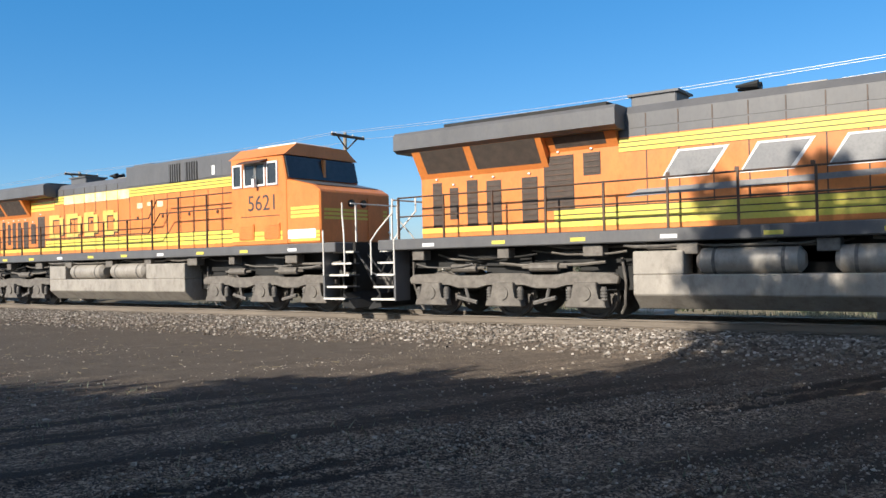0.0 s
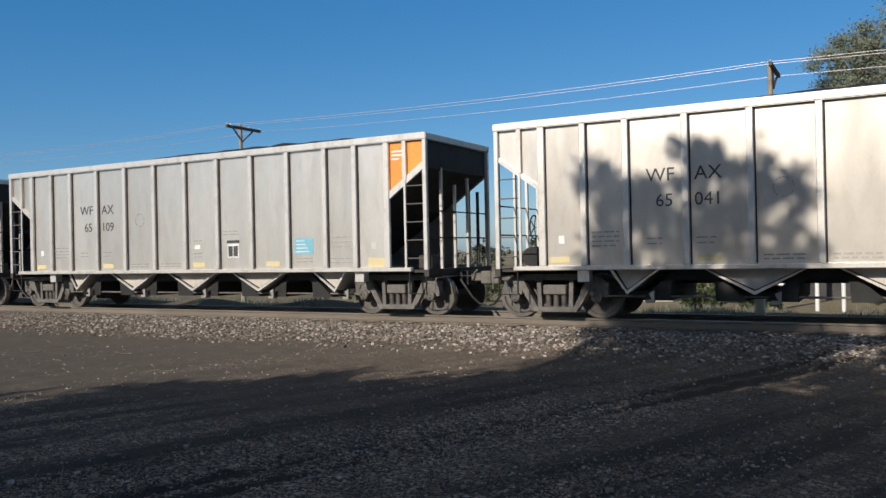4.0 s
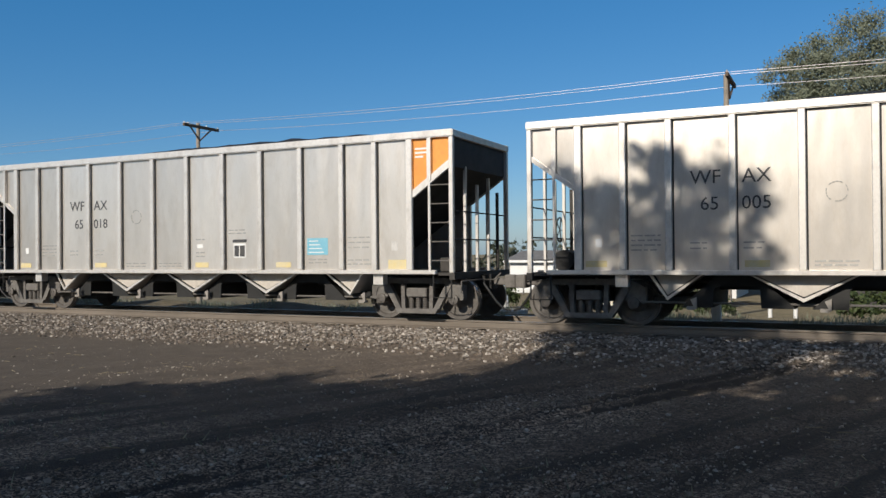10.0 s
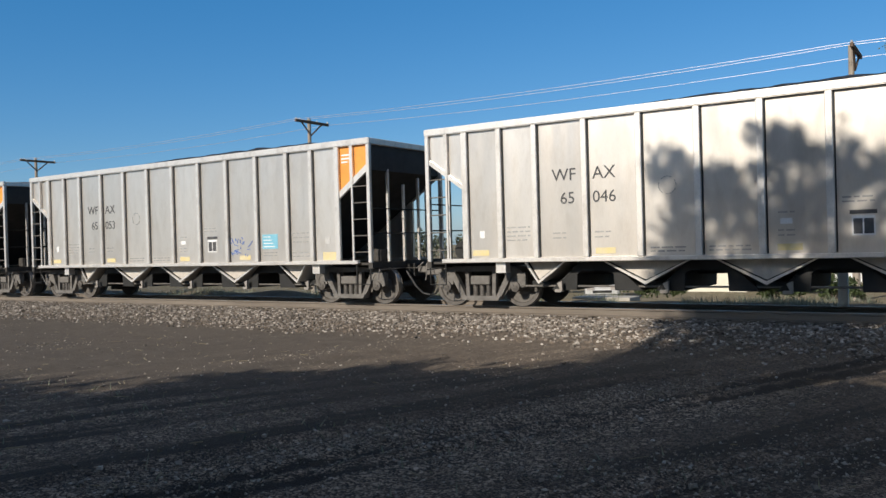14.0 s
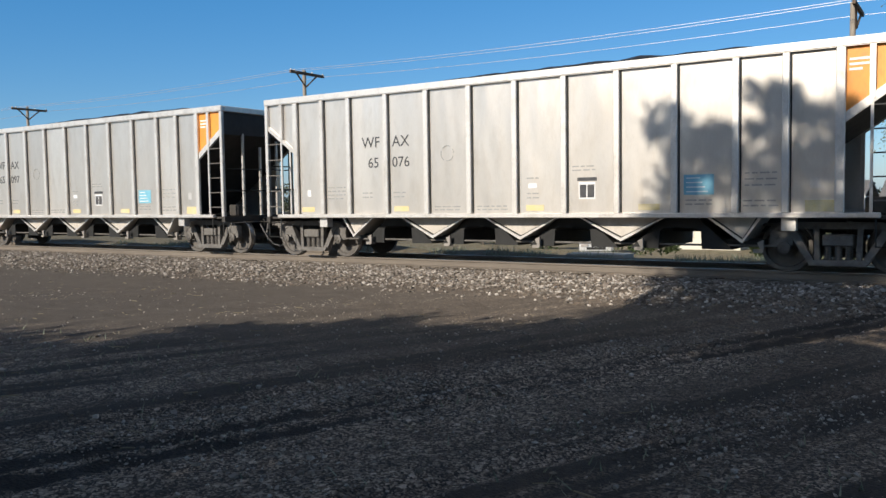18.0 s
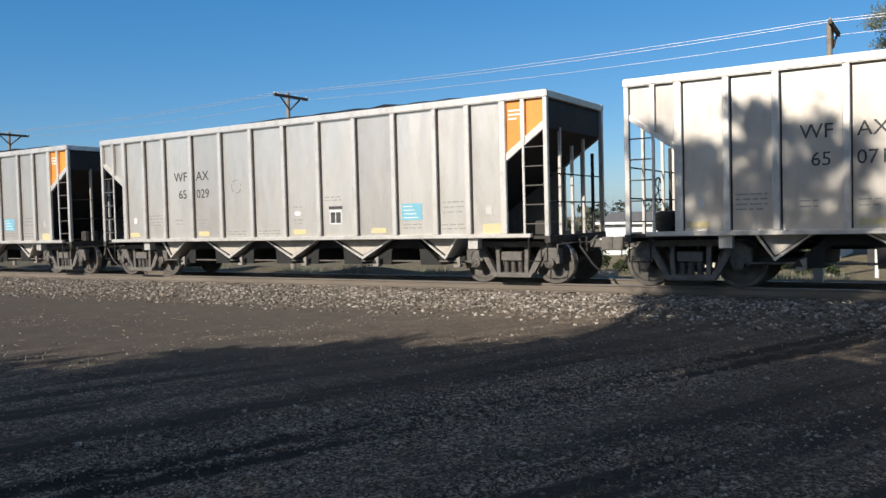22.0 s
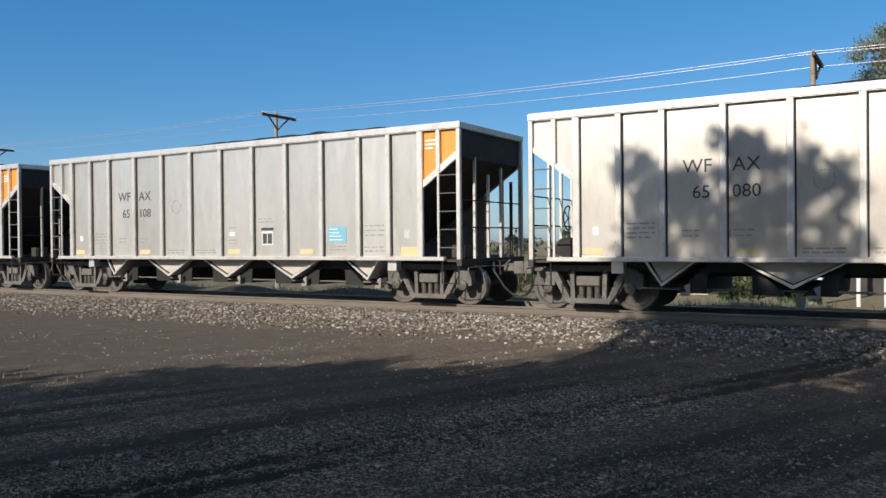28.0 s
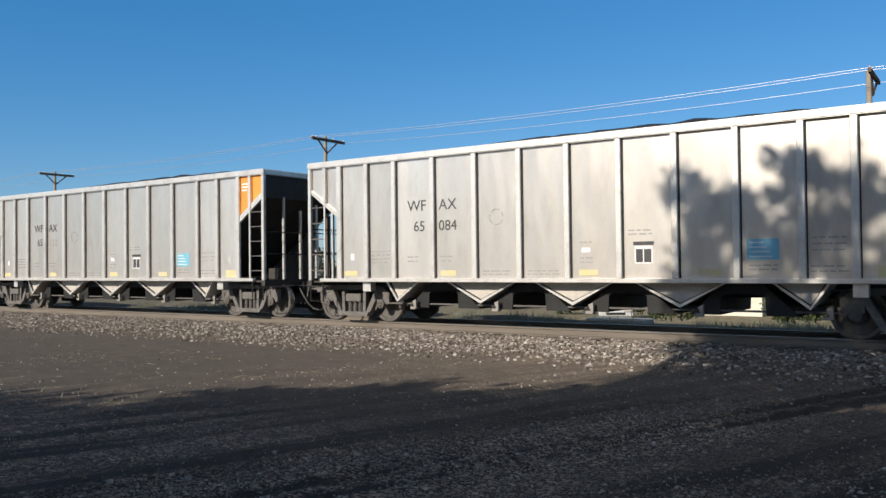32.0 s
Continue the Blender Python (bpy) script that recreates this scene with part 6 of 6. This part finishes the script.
    me = bpy.data.meshes.new("far_trees")
    me.from_pydata(v.tolist(), [], f.tolist())
    me.materials.append(LEAF_FAR)
    tagged(new("far_trees", me), "belt of dull green trees on the skyline", "woods", kind="stuff")


# ---- buildings beyond the track ----
def house(name, x0, x1, y0, y1, base, eave, ridge, label, windows, o=0.4, walls=None):
    h = thing(name, pose(0, 0, 0), label, "house")
    bm = B()
    slab(bm, x0, x1, y0, y1, base - 0.5, eave)
    part("wall", bm, walls or SIDING, h)
    bm = B()
    ym = (y0 + y1) / 2
    prism(bm, [(y0 - o, eave - 0.05), (y0 - o, eave + 0.1), (ym, ridge + 0.1), (y1 + o, eave + 0.1), (y1 + o, eave - 0.05), (ym, ridge - 0.05)], x0 - o, x1 + o, "x")
    roof = part("roof", bm, SHINGLE, h)
    bm = B()
    slab(bm, x0 - o, x1 + o, y0 - o - 0.06, y0 - o - 0.002, eave - 0.08, eave + 0.12)
    part("fascia", bm, SIDING, roof)
    for x, z, w, hh in windows:
        bm = B()
        slab(bm, x - w / 2, x + w / 2, y0 - 0.03, y0 + 0.01, z - hh / 2, z + hh / 2)
        wi = part("window", bm, GLASS, h)
        bm = B()
        for a, b, c, d in ((-w / 2 - 0.08, w / 2 + 0.08, hh / 2, hh / 2 + 0.08), (-w / 2 - 0.08, w / 2 + 0.08, -hh / 2 - 0.1, -hh / 2), (-w / 2 - 0.08, -w / 2, -hh / 2, hh / 2), (w / 2, w / 2 + 0.08, -hh / 2, hh / 2), (-w / 2, w / 2, -0.03, 0.03)):
            slab(bm, x + a, x + b, y0 - 0.07, y0 - 0.02, z + c, z + d)
        part("window_frame", bm, SIDING, wi)
    return h


def parked_car(x, y):
    """A pale car seen from its front, standing beyond the track."""
    c = thing("parked_car", pose(x, y, float(ground_height(x, y)), 0, 0, 22), "pale grey parked car standing beyond the track", "car")
    bm = B()
    prism(bm, [(-2.0, 0.25), (2.0, 0.25), (2.02, 0.82), (-0.9, 0.84), (-1.85, 0.74), (-2.02, 0.6)], -0.80, 0.80, "x")
    soften(bm, 0.09, 2)
    body = part("body", bm, CAR_PAINT, c, smooth=False)
    bm = B()
    prism(bm, [(-1.0, 0.82), (-0.35, 1.30), (1.2, 1.32), (1.75, 0.82)], -0.70, 0.70, "x")
    soften(bm, 0.05)
    cabin = part("cabin", bm, CAR_PAINT, c)
    bm = B()
    prism(bm, [(-0.96, 0.87), (-0.98, 0.86), (-0.42, 1.27), (-0.40, 1.25)], -0.60, 0.60, "x")
    part("windscreen", bm, GLASS, cabin)
    for s in (-1, 1):
        bm = B()
        slab(bm, s * 0.56 - 0.16, s * 0.56 + 0.16, -2.03, -1.97, 0.55, 0.68)
        part("headlight", bm, PORCELAIN, body)
        for yy in (-1.25, 1.25):
            bm = B()
            rod(bm, (s * 0.62, yy, 0.31), (s * 0.84, yy, 0.31), 0.31, 16)
            w = part("wheel", bm, RUBBER, c)
            bm = B()
            rod(bm, (s * 0.80, yy, 0.31), (s * 0.855, yy, 0.31), 0.19, 12)
            part("rim", bm, TREAD, w)
    bm = B()
    slab(bm, -0.45, 0.45, -2.02, -1.98, 0.40, 0.52)
    part("grille", bm, BLACK, body)


def marker_post(x, y, h):
    bm = B()
    slab(bm, x - 0.10, x + 0.10, y - 0.08, y + 0.08, -0.75, h)
    soften(bm, 0.015)
    solid("marker_post", bm, SIDING, "short white painted post beside the track", "post", "posts beside the track")


def beyond():
    house("house", -4.0, 13.0, 50, 58, -1.5, 1.25, 2.4, "low dark-walled house with a shingle roof and white fascia", [(0, 0.1, 1.1, 1.0), (4, 0.1, 1.1, 1.0), (8.5, 0.1, 1.6, 1.0)], walls=DARK_WALL)
    house("cream_shed", -14.8, -10.9, 47, 52, -1.4, 0.7, 1.3, "low cream-painted shed with a shallow grey roof", [(-13.9, -0.2, 0.7, 0.7)], 0.2, walls=CREAM)
    house("long_shed", -24, -13.5, 62, 70, -1.5, 1.1, 1.9, "long low white shed with a grey roof", [(-21, 0.0, 1.2, 0.8), (-17, 0.0, 1.2, 0.8)])
    house("house", -10.4, -6.2, 58, 66, -1.5, 1.5, 2.5, "small white house with a pale roof behind bushes", [(-8.3, 0.2, 1.0, 1.0)])
    bar = thing("pipe_barrier", pose(-1.7, 30, float(ground_height(-1.7, 30))), "white painted pipe barrier on the verge", "barrier")
    for x in (-0.42, 0.38):
        bm = B()
        rod(bm, (x, 0, -0.2), (x, 0, 1.55), 0.07, 10)
        part("post", bm, SIDING, bar, smooth=True)
    bm = B()
    rod(bm, (-0.75, 0, 1.60), (0.75, 0, 1.60), 0.08, 10)
    part("top_rail", bm, SIDING, bar, smooth=True)
    parked_car(-15.9, 38.5)
    bm = B()
    slab(bm, -12.0, -9.9, 26.3, 27.3, -0.75, -0.22)
    soften(bm, 0.02)
    solid("concrete_slab", bm, PALE_POST, "low weathered concrete slab on the verge", "slab", kind="")
    marker_post(-2.53, 19.6, RAIL + 0.62)
    marker_post(1.9, 20.4, RAIL + 0.45)


power_line()
trees()
beyond()

# ---- what moves ----
SURGE = {0: 0, 1: 0, 2: 0.27, 3: 0, 4: -0.32, 4.5: 0.3, 6.5: -0.22, 7: -0.2, 7.5: -0.35, 8: 0.26, 9: 0, 10: -0.23, 11: 0.3, 12: 0.25, 12.5: 0.0, 13: 0.05, 14: -0.3, 14.5: 0.27, 16.5: -0.07, 17: -0.2, 17.5: 0.35, 18: 0.17, 19: 0.05, 20: -0.25, 20.5: -0.26, 21: 0.17, 22: -0.05, 23: -0.1, 23.5: -0.3, 24: 0.4, 25: 0.1, 25.5: -0.04, 27.5: 0.24, 28: 0.1, 29: 0, 30: -0.12, 30.5: 0.25, 31: 0.35, 31.5: 0.1, 32: 0.1}


def train_at(t):
    """How far the train has come at t seconds: it slows down a little and surges on its slack."""
    u = t - 16
    return ((-1.698e-4 * u - 0.015495) * u + 18.8812) * u + 252.477 + float(np.interp(t, list(SURGE), list(SURGE.values())))


def motions():
    rows = [t * 0.5 for t in range(65)]
    for car, k in CARS:
        walk(car, [(t, pose(train_at(t) + k * PITCH - END, TRACK, RAIL)) for t in rows])
    for loco, x in LOCOS:
        walk(loco, [(t, pose(train_at(t) + 52.92 + x, TRACK, RAIL)) for t in rows])
    # wheelsets turn with the way rolled; those at the same place on their trucks share their keys
    keyed = {}
    for thing_, _ in CARS + LOCOS:
        for o in thing_.children_recursive:
            axle = o.get("axle")
            if not axle:
                continue
            if axle not in keyed:
                x, z, r = o.location.x, o.location.z, o.location.z
                walk(o, [(f / 30, pose(x, 0, z, 0, math.degrees(train_at(f / 30) / r) % 360, 0)) for f in range(961)])
                keyed[axle] = o.animation_data
            else:
                o.rotation_mode = "QUATERNION"
                keys = o.animation_data_create()
                keys.action = keyed[axle].action
                keys.action_slot = keyed[axle].action_slot


motions()
